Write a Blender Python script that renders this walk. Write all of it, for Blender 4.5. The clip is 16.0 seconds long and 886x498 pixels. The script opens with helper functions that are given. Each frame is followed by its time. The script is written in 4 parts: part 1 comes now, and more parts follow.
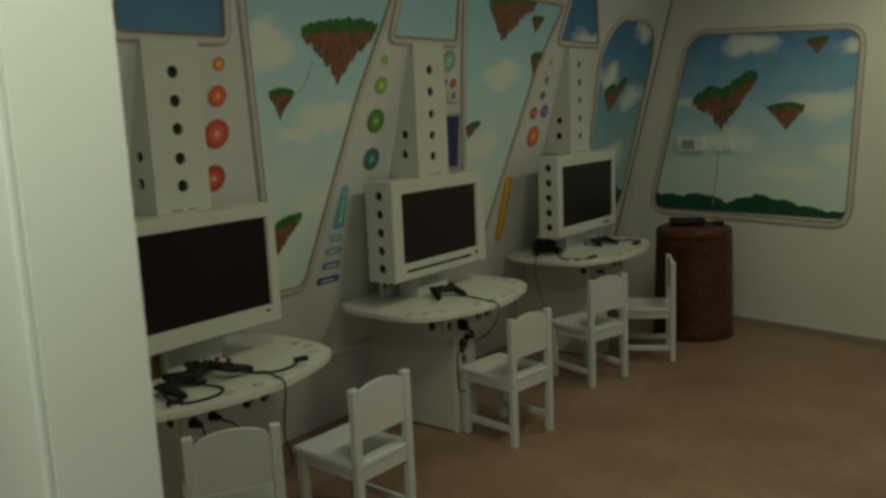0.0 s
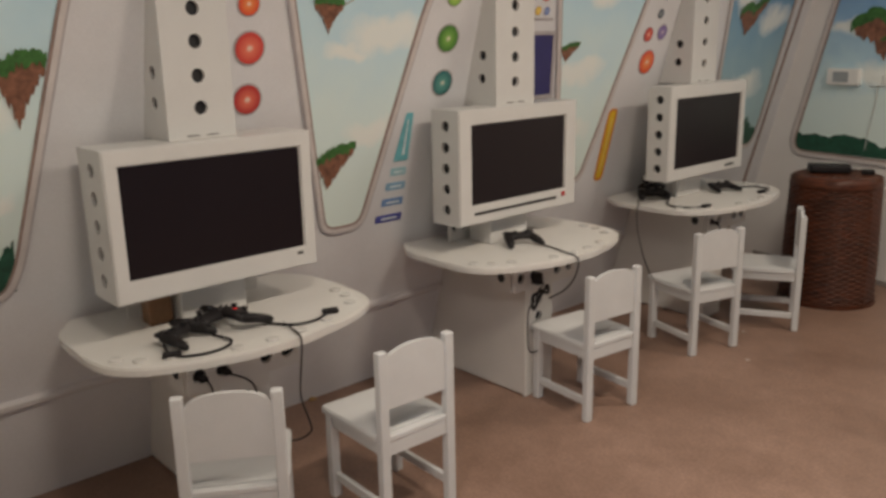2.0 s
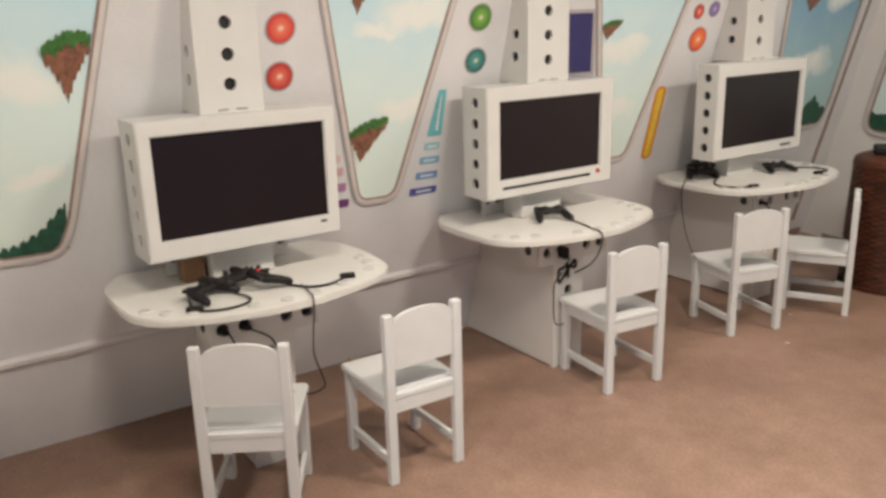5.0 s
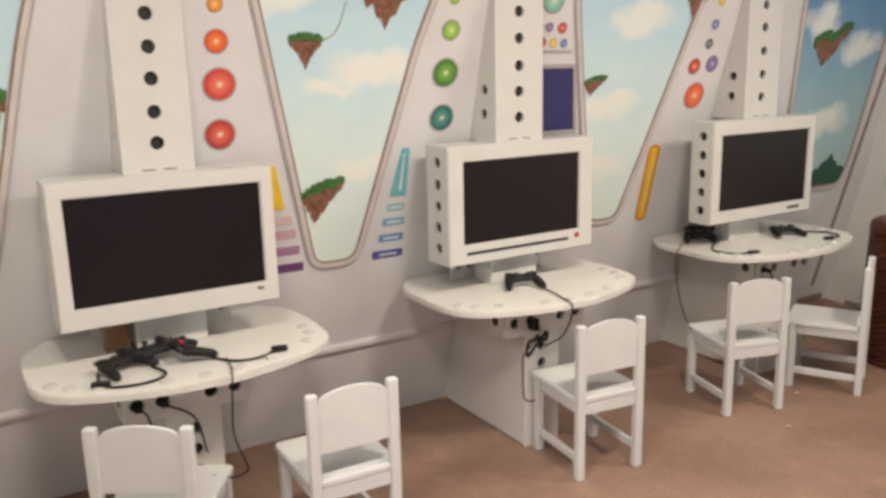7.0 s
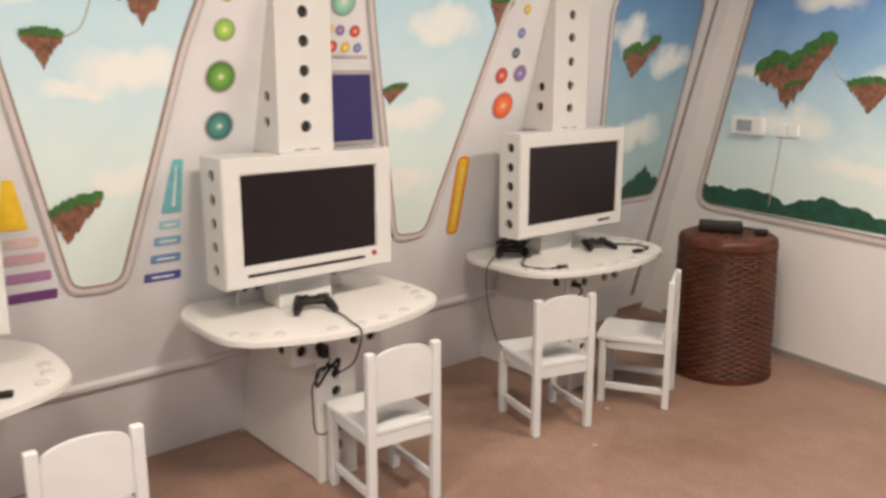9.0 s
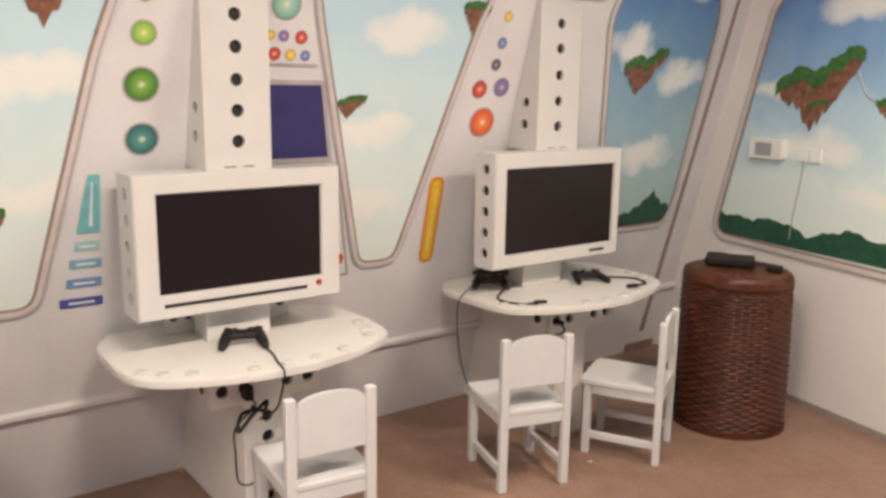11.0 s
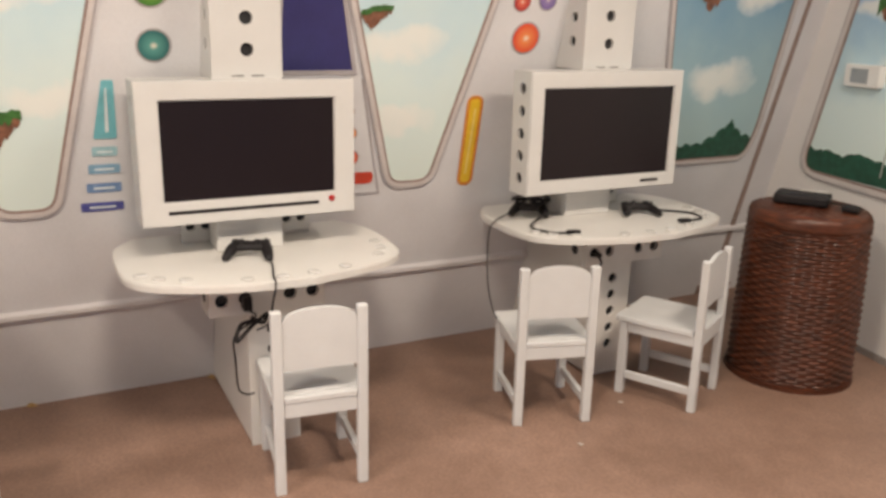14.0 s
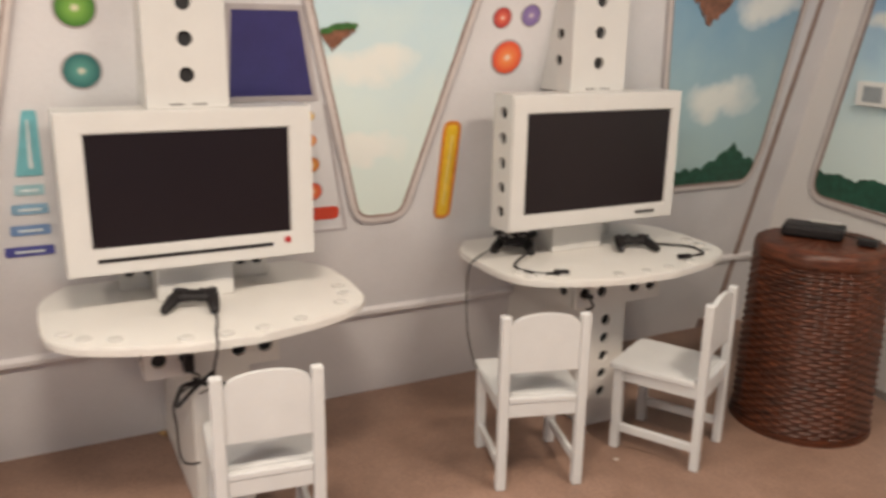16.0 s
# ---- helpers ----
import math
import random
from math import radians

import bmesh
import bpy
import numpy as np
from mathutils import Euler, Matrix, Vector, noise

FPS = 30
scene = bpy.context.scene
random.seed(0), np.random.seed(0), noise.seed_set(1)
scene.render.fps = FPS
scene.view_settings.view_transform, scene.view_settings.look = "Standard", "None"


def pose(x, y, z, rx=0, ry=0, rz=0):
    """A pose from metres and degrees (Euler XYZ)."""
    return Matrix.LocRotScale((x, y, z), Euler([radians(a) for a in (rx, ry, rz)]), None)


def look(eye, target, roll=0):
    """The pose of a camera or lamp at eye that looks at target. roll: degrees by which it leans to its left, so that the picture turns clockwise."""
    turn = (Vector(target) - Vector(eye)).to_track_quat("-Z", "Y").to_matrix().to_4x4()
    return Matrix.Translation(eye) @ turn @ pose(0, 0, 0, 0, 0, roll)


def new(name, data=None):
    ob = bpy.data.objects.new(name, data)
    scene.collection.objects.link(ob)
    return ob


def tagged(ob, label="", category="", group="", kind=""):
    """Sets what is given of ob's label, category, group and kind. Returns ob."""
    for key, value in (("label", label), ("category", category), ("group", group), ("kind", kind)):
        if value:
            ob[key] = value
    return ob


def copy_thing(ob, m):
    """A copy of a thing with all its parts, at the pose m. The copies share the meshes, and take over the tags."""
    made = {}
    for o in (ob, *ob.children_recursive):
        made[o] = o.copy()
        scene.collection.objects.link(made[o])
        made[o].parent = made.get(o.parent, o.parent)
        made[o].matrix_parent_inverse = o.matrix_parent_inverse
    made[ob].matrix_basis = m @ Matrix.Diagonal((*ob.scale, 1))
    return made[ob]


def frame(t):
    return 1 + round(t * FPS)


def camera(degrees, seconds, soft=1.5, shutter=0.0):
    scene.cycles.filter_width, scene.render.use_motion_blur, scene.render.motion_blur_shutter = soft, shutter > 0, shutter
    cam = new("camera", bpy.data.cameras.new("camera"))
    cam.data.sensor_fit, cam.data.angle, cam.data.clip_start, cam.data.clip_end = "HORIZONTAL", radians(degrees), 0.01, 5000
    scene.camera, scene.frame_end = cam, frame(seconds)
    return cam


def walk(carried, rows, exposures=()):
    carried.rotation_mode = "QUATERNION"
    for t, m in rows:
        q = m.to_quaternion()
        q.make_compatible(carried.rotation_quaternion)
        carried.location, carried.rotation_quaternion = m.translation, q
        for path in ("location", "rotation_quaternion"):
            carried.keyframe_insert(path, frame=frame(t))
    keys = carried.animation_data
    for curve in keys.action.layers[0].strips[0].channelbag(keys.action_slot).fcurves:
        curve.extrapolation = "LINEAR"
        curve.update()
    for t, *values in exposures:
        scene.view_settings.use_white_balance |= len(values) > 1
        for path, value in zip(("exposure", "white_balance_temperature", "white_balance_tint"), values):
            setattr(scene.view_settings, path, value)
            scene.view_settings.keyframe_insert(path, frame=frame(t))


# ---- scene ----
cam = camera(56.4, 16.0, 3.2, 0.5)
PATH = [
    (0, (-0.093, 0.182, 1.429), (-1.313, 1.734, 1.103), -2.5),
    (0.5, (-0.15, 0.376, 1.427), (-1.397, 1.89, 1.038), -2.6),
    (1, (-0.184, 0.523, 1.415), (-1.528, 1.94, 0.981), -1.2),
    (1.5, (-0.219, 0.614, 1.43), (-1.609, 1.966, 0.941), 0.1),
    (2, (-0.187, 0.687, 1.408), (-1.627, 1.983, 0.913), -1.2),
    (2.5, (-0.054, 0.76, 1.415), (-1.596, 1.91, 0.867), -0.2),
    (3, (0.031, 0.79, 1.417), (-1.541, 1.89, 0.852), -0.0),
    (5.5, (0.087, 0.86, 1.418), (-1.511, 1.941, 0.891), -2.5),
    (6, (0.06, 0.944, 1.439), (-1.578, 2.007, 1.005), -3.0),
    (6.5, (0.037, 1.079, 1.423), (-1.627, 2.11, 1.015), -3.9),
    (7, (0.081, 1.221, 1.43), (-1.59, 2.231, 0.997), -1.3),
    (7.5, (0.172, 1.302, 1.433), (-1.498, 2.322, 1.02), 0.3),
    (8, (0.221, 1.362, 1.423), (-1.422, 2.435, 1.036), -0.5),
    (8.5, (0.192, 1.435, 1.432), (-1.408, 2.549, 0.986), -1.1),
    (9, (0.05, 1.57, 1.431), (-1.433, 2.842, 1.005), 0.1),
    (11.5, (-0.01, 2.118, 1.403), (-1.596, 3.275, 1.019), 1.0),
    (12, (-0.038, 2.187, 1.373), (-1.636, 3.322, 0.974), 1.2),
    (12.5, (0.029, 2.274, 1.376), (-1.688, 3.215, 0.967), 2.3),
    (13, (0.109, 2.38, 1.362), (-1.66, 3.179, 0.881), 3.0),
    (13.5, (0.112, 2.411, 1.372), (-1.612, 3.252, 0.805), 2.2),
    (14, (0.138, 2.426, 1.36), (-1.574, 3.303, 0.81), 1.4),
    (14.5, (0.145, 2.446, 1.366), (-1.592, 3.284, 0.835), -0.6),
    (15, (0.069, 2.507, 1.34), (-1.668, 3.357, 0.831), 0.4),
    (15.5, (-0.029, 2.541, 1.36), (-1.798, 3.336, 0.872), 0.8),
    (16, (-0.104, 2.636, 1.38), (-1.82, 3.52, 0.855), 1.0),
]
walk(cam, [(t, look(eye, target, roll)) for t, eye, target, roll in PATH],
     exposures=[(0, -2.35, 7360, -25), (0.3, -2.05, 7260, -20), (0.6, -1.75, 7160, -14), (1, -1.3, 7050, -0.5), (1.5, -1.05, 6850, 10.5), (3, -0.82, 6700, 12.5), (5.5, -0.13, 6560, 9.5), (7, -0.13, 6640, 11), (9, -0.02, 6700, 13.5), (11.5, -0.05, 6880, 16.5), (12.5, -0.08, 6880, 15.5), (14.5, -0.08, 6790, 13.5), (16, -0.1, 6790, 13.5)])

# ---- light ----
world = bpy.data.worlds.new("world")
scene.world = world
world.use_nodes = True
world.node_tree.nodes["Background"].inputs[0].default_value = (0.9, 0.93, 1.0, 1)
world.node_tree.nodes["Background"].inputs[1].default_value = 0.15


def area_lamp(name, x, y, z, sx, sy, power, colour):
    data = bpy.data.lights.new(name, "AREA")
    data.shape, data.size, data.size_y, data.energy, data.color = "RECTANGLE", sx, sy, power, colour
    ob = new(name, data)
    ob.matrix_world = pose(x, y, z)
    return ob


WARM, COOL = (1.0, 0.89, 0.74), (1.0, 0.955, 0.93)
# Unseen lamps added for the room; the COOL one brightens the doorway.
LAMPS = [(-0.80, 4.35, 0.30, 0.6, 36, WARM), (-0.85, 2.75, 0.20, 0.4, 41, WARM), (-0.85, 1.35, 0.18, 0.4, 33, WARM), (-0.70, 0.15, 0.4, 0.4, 100, COOL)]
for lx, ly, lsx, lsy, watts, tint in LAMPS:
    area_lamp("added_lamp", lx, ly, 2.335, lsx, lsy, watts, tint)

# ---- materials ----


def nodes_of(name):
    m = bpy.data.materials.new(name)
    m.use_nodes = True
    return m, m.node_tree.nodes, m.node_tree.links, m.node_tree.nodes["Principled BSDF"]


def paint(name, colour, rough=0.5, var=0.08, scale=6.0, fine=120.0, bump=0.15, metal=0.0, spec=0.5):
    """A painted or solid surface with broad mottling, fine grain and relief."""
    m, n, l, b = nodes_of(name)
    geo = n.new("ShaderNodeNewGeometry")
    big, small = n.new("ShaderNodeTexNoise"), n.new("ShaderNodeTexNoise")
    big.inputs["Scale"].default_value, small.inputs["Scale"].default_value = scale, fine
    big.inputs["Detail"].default_value, small.inputs["Detail"].default_value = 4, 2
    for t in (big, small):
        l.new(geo.outputs["Position"], t.inputs["Vector"])
    ramp = n.new("ShaderNodeValToRGB")
    lo, hi = [tuple(max(0, min(1, c * k)) for c in colour) for k in (1 - var, 1 + var)]
    ramp.color_ramp.elements[0].color, ramp.color_ramp.elements[1].color = (*lo, 1), (*hi, 1)
    ramp.color_ramp.elements[0].position, ramp.color_ramp.elements[1].position = 0.3, 0.7
    mix = n.new("ShaderNodeMath")
    mix.operation = "MULTIPLY_ADD"
    mix.inputs[1].default_value = 0.35
    l.new(small.outputs["Fac"], mix.inputs[0])
    half = n.new("ShaderNodeMath")
    half.operation = "MULTIPLY"
    half.inputs[1].default_value = 0.65
    l.new(big.outputs["Fac"], half.inputs[0])
    l.new(half.outputs[0], mix.inputs[2])
    l.new(mix.outputs[0], ramp.inputs["Fac"])
    l.new(ramp.outputs["Color"], b.inputs["Base Color"])
    rr = n.new("ShaderNodeMapRange")
    rr.inputs["To Min"].default_value, rr.inputs["To Max"].default_value = max(0.02, rough - 0.08), min(1, rough + 0.08)
    l.new(big.outputs["Fac"], rr.inputs["Value"])
    l.new(rr.outputs["Result"], b.inputs["Roughness"])
    b.inputs["Metallic"].default_value = metal
    b.inputs["Specular IOR Level"].default_value = spec
    if bump:
        bp = n.new("ShaderNodeBump")
        bp.inputs["Strength"].default_value, bp.inputs["Distance"].default_value = bump, 0.002
        l.new(small.outputs["Fac"], bp.inputs["Height"])
        l.new(bp.outputs["Normal"], b.inputs["Normal"])
    return m


def floor_material():
    """Worn tan vinyl: speckle, broad stains and scuffs."""
    m, n, l, b = nodes_of("floor_vinyl")
    geo = n.new("ShaderNodeNewGeometry")
    stains, speck, scuff = [n.new("ShaderNodeTexNoise") for _ in range(3)]
    for t, s, d in ((stains, 2.2, 5), (speck, 85, 3), (scuff, 14, 6)):
        t.inputs["Scale"].default_value, t.inputs["Detail"].default_value = s, d
        l.new(geo.outputs["Position"], t.inputs["Vector"])
    r1, r2, r3 = [n.new("ShaderNodeValToRGB") for _ in range(3)]
    r1.color_ramp.elements[0].color, r1.color_ramp.elements[1].color = (0.230, 0.142, 0.105, 1), (0.310, 0.198, 0.152, 1)
    r1.color_ramp.elements[0].position, r1.color_ramp.elements[1].position = 0.32, 0.68
    r2.color_ramp.elements[0].color, r2.color_ramp.elements[1].color = (0.84, 0.83, 0.82, 1), (1.12, 1.12, 1.12, 1)
    r2.color_ramp.elements[0].position, r2.color_ramp.elements[1].position = 0.35, 0.65
    r3.color_ramp.elements[0].color, r3.color_ramp.elements[1].color = (0.82, 0.80, 0.78, 1), (1.08, 1.08, 1.08, 1)
    r3.color_ramp.elements[0].position, r3.color_ramp.elements[1].position = 0.3, 0.7
    for t, r in ((stains, r1), (speck, r2), (scuff, r3)):
        l.new(t.outputs["Fac"], r.inputs["Fac"])
    out = r1.outputs["Color"]
    for r in (r2, r3):
        mx = n.new("ShaderNodeMix")
        mx.data_type, mx.blend_type = "RGBA", "MULTIPLY"
        mx.inputs[0].default_value = 0.8
        l.new(out, mx.inputs[6])
        l.new(r.outputs["Color"], mx.inputs[7])
        out = mx.outputs[2]
    l.new(out, b.inputs["Base Color"])
    rr = n.new("ShaderNodeMapRange")
    rr.inputs["To Min"].default_value, rr.inputs["To Max"].default_value = 0.38, 0.62
    l.new(scuff.outputs["Fac"], rr.inputs["Value"])
    l.new(rr.outputs["Result"], b.inputs["Roughness"])
    bp = n.new("ShaderNodeBump")
    bp.inputs["Strength"].default_value, bp.inputs["Distance"].default_value = 0.12, 0.002
    l.new(speck.outputs["Fac"], bp.inputs["Height"])
    l.new(bp.outputs["Normal"], b.inputs["Normal"])
    return m


def sky_material(name, axis, stops, clouds):
    """Brushed mural sky: a gradient by height, brush mottling and cream clouds at (u, z, half width, half height)."""
    m, n, l, b = nodes_of(name)
    geo = n.new("ShaderNodeNewGeometry")
    sep = n.new("ShaderNodeSeparateXYZ")
    l.new(geo.outputs["Position"], sep.inputs[0])
    wob = n.new("ShaderNodeTexNoise")
    wob.inputs["Scale"].default_value, wob.inputs["Detail"].default_value = 6.0, 4
    l.new(geo.outputs["Position"], wob.inputs["Vector"])
    wsep = n.new("ShaderNodeSeparateColor")
    l.new(wob.outputs["Color"], wsep.inputs[0])

    def math_node(op, a, c, d=None):
        k = n.new("ShaderNodeMath")
        k.operation = op
        for i, v in enumerate((a, c, d)):
            if v is None:
                continue
            if isinstance(v, (int, float)):
                k.inputs[i].default_value = v
            else:
                l.new(v, k.inputs[i])
        return k.outputs[0]
    u = math_node("MULTIPLY_ADD", math_node("SUBTRACT", wsep.outputs[0], 0.5), 0.22, sep.outputs[axis])
    v = math_node("MULTIPLY_ADD", math_node("SUBTRACT", wsep.outputs[1], 0.5), 0.20, sep.outputs["Z"])
    fac = n.new("ShaderNodeMapRange")
    fac.inputs["From Min"].default_value, fac.inputs["From Max"].default_value = 0.65, 2.05
    l.new(math_node("MULTIPLY_ADD", math_node("SUBTRACT", wsep.outputs[2], 0.5), 0.35, sep.outputs["Z"]), fac.inputs["Value"])
    ramp = n.new("ShaderNodeValToRGB")
    cr = ramp.color_ramp
    while len(cr.elements) < len(stops):
        cr.elements.new(0.5)
    for e, (p, c) in zip(cr.elements, stops):
        e.position, e.color = p, (*c, 1)
    l.new(fac.outputs["Result"], ramp.inputs["Fac"])
    total = None
    for cu, cz, ru, rz in clouds:
        du = math_node("MULTIPLY", math_node("SUBTRACT", u, cu), 1 / ru)
        dz = math_node("MULTIPLY", math_node("SUBTRACT", v, cz), 1 / rz)
        d2 = math_node("ADD", math_node("MULTIPLY", du, du), math_node("MULTIPLY", dz, dz))
        one = math_node("MAXIMUM", math_node("SUBTRACT", 1.0, d2), 0.0)
        total = one if total is None else math_node("MAXIMUM", total, one)
    dens = math_node("MINIMUM", math_node("MULTIPLY", total, 1.0), 0.85)
    mx = n.new("ShaderNodeMix")
    mx.data_type = "RGBA"
    l.new(dens, mx.inputs[0])
    l.new(ramp.outputs["Color"], mx.inputs[6])
    mx.inputs[7].default_value = (0.86, 0.88, 0.84, 1)
    l.new(mx.outputs[2], b.inputs["Base Color"])
    b.inputs["Roughness"].default_value = 0.5
    grain = n.new("ShaderNodeTexNoise")
    grain.inputs["Scale"].default_value = 150
    bp = n.new("ShaderNodeBump")
    bp.inputs["Strength"].default_value, bp.inputs["Distance"].default_value = 0.15, 0.002
    l.new(geo.outputs["Position"], grain.inputs["Vector"])
    l.new(grain.outputs["Fac"], bp.inputs["Height"])
    l.new(bp.outputs["Normal"], b.inputs["Normal"])
    return m


WALL = paint("wall_paint", (0.685, 0.683, 0.70), 0.55, 0.075, 4.5, 140, 0.25)
FARWALL = paint("far_wall_paint", (0.78, 0.76, 0.745), 0.55, 0.04, 3.0, 140, 0.25)
# Grey for walls out of view, kept dark to cut bounced light.
UNSEEN_GREY = paint("unseen_wall_grey", (0.50, 0.49, 0.47), 0.6, 0.04, 2.5, 140, 0.2)
# Blue on the unseen side wall is made up, to tint the shade.
BOUNCE_BLUE = paint("side_wall_bounce_blue", (0.17, 0.27, 0.44), 0.6, 0.06, 2.5, 140, 0.2)
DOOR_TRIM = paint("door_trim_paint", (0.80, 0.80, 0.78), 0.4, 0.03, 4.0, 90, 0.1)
# The ceiling is out of view; its blue cools the bounced light.
CEILING = paint("ceiling_bounce_blue", (0.46, 0.57, 0.72), 0.8, 0.03, 2.0, 60, 0.3)
FLOOR = floor_material()
WHITE = paint("white_lacquer", (0.63, 0.625, 0.61), 0.34, 0.035, 9.0, 160, 0.06)
DESK_WHITE = paint("white_laminate", (0.68, 0.665, 0.64), 0.38, 0.04, 7.0, 160, 0.06)
CHAIR_WHITE = paint("chair_paint", (0.625, 0.635, 0.64), 0.42, 0.045, 12.0, 200, 0.08)
# Near-black colour that stands for the shade inside the round holes.
HOLE_SHADE = paint("hole_shade_black", (0.012, 0.012, 0.014), 0.6, 0.3, 20.0, 90, 0.1)
SCREEN = paint("screen_glass", (0.014, 0.0095, 0.0115), 0.32, 0.06, 3.0, 40, 0.0, 0.0, 0.25)
BLACK = paint("black_plastic", (0.013, 0.011, 0.012), 0.5, 0.25, 30.0, 300, 0.15, 0.0, 0.28)
DARKGREY = paint("dark_grey_plastic", (0.028, 0.026, 0.028), 0.45, 0.2, 30.0, 300, 0.1, 0.0, 0.3)
# Pale colour for the highlight on the black box's top.
GLINT_GREY = paint("glint_grey", (0.55, 0.53, 0.50), 0.3, 0.06, 20.0, 200, 0.05)
DISPLAY = paint("grey_display", (0.33, 0.36, 0.38), 0.3, 0.1, 30, 200, 0.0)
STUD = paint("glossy_stud", (0.60, 0.59, 0.57), 0.16, 0.05, 20, 160, 0.0)
RAIL = paint("rail_paint", (0.64, 0.62, 0.625), 0.5, 0.05, 6.0, 120, 0.1)
BASE_GREY = paint("skirting_grey", (0.30, 0.27, 0.255), 0.6, 0.12, 8.0, 90, 0.1)
WOOD = paint("brown_wood", (0.20, 0.10, 0.045), 0.55, 0.25, 14.0, 80, 0.2)
RED_LED = paint("red_plastic", (0.45, 0.02, 0.02), 0.3, 0.1, 20, 100, 0.0)
FRAME_LIGHT = paint("frame_light", (0.62, 0.575, 0.56), 0.5, 0.10, 14.0, 120, 0.15)
FRAME_BROWN = paint("frame_brown", (0.30, 0.215, 0.19), 0.55, 0.25, 16.0, 120, 0.15)
FRAME_SHADE = paint("frame_shade", (0.43, 0.40, 0.41), 0.55, 0.12, 12.0, 120, 0.15)
EARTH = paint("mural_earth", (0.215, 0.095, 0.058), 0.55, 0.6, 38.0, 90, 0.2)
GRASS = paint("mural_grass", (0.045, 0.15, 0.035), 0.55, 0.5, 45.0, 110, 0.2)
PINE = paint("mural_bushes", (0.016, 0.085, 0.052), 0.55, 0.45, 30.0, 90, 0.2)
FOAM = paint("tan_foam", (0.42, 0.27, 0.12), 0.8, 0.25, 60, 200, 0.3)
SCRAP = paint("scrap_paper", (0.50, 0.43, 0.38), 0.8, 0.1, 60, 200, 0.1)
ROPE = paint("mural_rope", (0.40, 0.42, 0.40), 0.6, 0.2, 30.0, 90, 0.1)
NAVY = paint("mural_navy", (0.036, 0.034, 0.145), 0.5, 0.14, 16.0, 120, 0.1)
LAMP_WHITE, ln, ll, lb = nodes_of("lamp_diffuser")
lb.inputs["Base Color"].default_value = (0.9, 0.9, 0.88, 1)
lb.inputs["Emission Color"].default_value = (1.0, 0.9, 0.78, 1)
lb.inputs["Emission Strength"].default_value = 4.0
SKY_V = sky_material("mural_sky_pale", "Y", [(0.0, (0.76, 0.87, 0.81)), (0.35, (0.71, 0.85, 0.84)), (0.62, (0.55, 0.76, 0.85)), (1.0, (0.35, 0.60, 0.78))],
                     [(2.52, 1.43, 0.20, 0.085), (2.36, 1.38, 0.14, 0.04), (2.50, 1.10, 0.15, 0.06), (3.60, 1.26, 0.20, 0.06), (3.70, 1.60, 0.20, 0.08), (3.62, 0.98, 0.15, 0.05),
                      (1.19, 1.26, 0.16, 0.10), (1.15, 1.62, 0.22, 0.10), (2.16, 1.68, 0.2, 0.09), (1.22, 0.99, 0.08, 0.05)])
SKY_D = sky_material("mural_sky_blue", "Y", [(0.0, (0.48, 0.64, 0.62)), (0.35, (0.36, 0.54, 0.60)), (0.6, (0.19, 0.37, 0.53)), (0.85, (0.09, 0.22, 0.46)), (1.0, (0.06, 0.16, 0.40))],
                     [(4.86, 1.60, 0.16, 0.09), (5.25, 1.48, 0.19, 0.08), (5.12, 1.11, 0.20, 0.09), (5.2, 1.86, 0.15, 0.07), (4.45, 1.80, 0.20, 0.07), (3.10, 1.83, 0.2, 0.05)])
SKY_F = sky_material("mural_sky_far", "X", [(0.0, (0.73, 0.85, 0.82)), (0.25, (0.70, 0.84, 0.84)), (0.45, (0.47, 0.67, 0.78)), (0.6, (0.27, 0.47, 0.69)), (0.85, (0.10, 0.25, 0.55))],
                     [(-1.92, 1.18, 0.24, 0.09), (-1.35, 1.38, 0.27, 0.10), (-1.20, 1.10, 0.22, 0.10), (-1.80, 1.75, 0.24, 0.09), (-1.15, 1.70, 0.12, 0.06), (-2.20, 1.42, 0.10, 0.06), (-1.55, 0.98, 0.3, 0.05)])


def glossy_dot(name, core, rim):
    """A painted ball button: pale core fading to its rim colour, by the distance from the object's own middle."""
    m, n, l, b = nodes_of(name)
    tex = n.new("ShaderNodeTexCoord")
    ln_ = n.new("ShaderNodeVectorMath")
    ln_.operation = "LENGTH"
    wob = n.new("ShaderNodeTexNoise")
    wob.inputs["Scale"].default_value = 60
    l.new(tex.outputs["Object"], wob.inputs["Vector"])
    l.new(tex.outputs["Object"], ln_.inputs[0])
    add = n.new("ShaderNodeMath")
    add.operation = "MULTIPLY_ADD"
    add.inputs[1].default_value = 0.006
    l.new(wob.outputs["Fac"], add.inputs[0])
    l.new(ln_.outputs["Value"], add.inputs[2])
    mr = n.new("ShaderNodeMapRange")
    mr.inputs["From Min"].default_value, mr.inputs["From Max"].default_value = 0.004, 0.05
    l.new(add.outputs[0], mr.inputs["Value"])
    ramp = n.new("ShaderNodeValToRGB")
    cr = ramp.color_ramp
    cr.elements[0].color, cr.elements[1].color = (0.85, 0.75, 0.62, 1), (*rim, 1)
    e = cr.elements.new(0.28)
    e.color = (*core, 1)
    l.new(mr.outputs["Result"], ramp.inputs["Fac"])
    l.new(ramp.outputs["Color"], b.inputs["Base Color"])
    b.inputs["Roughness"].default_value = 0.45
    return m


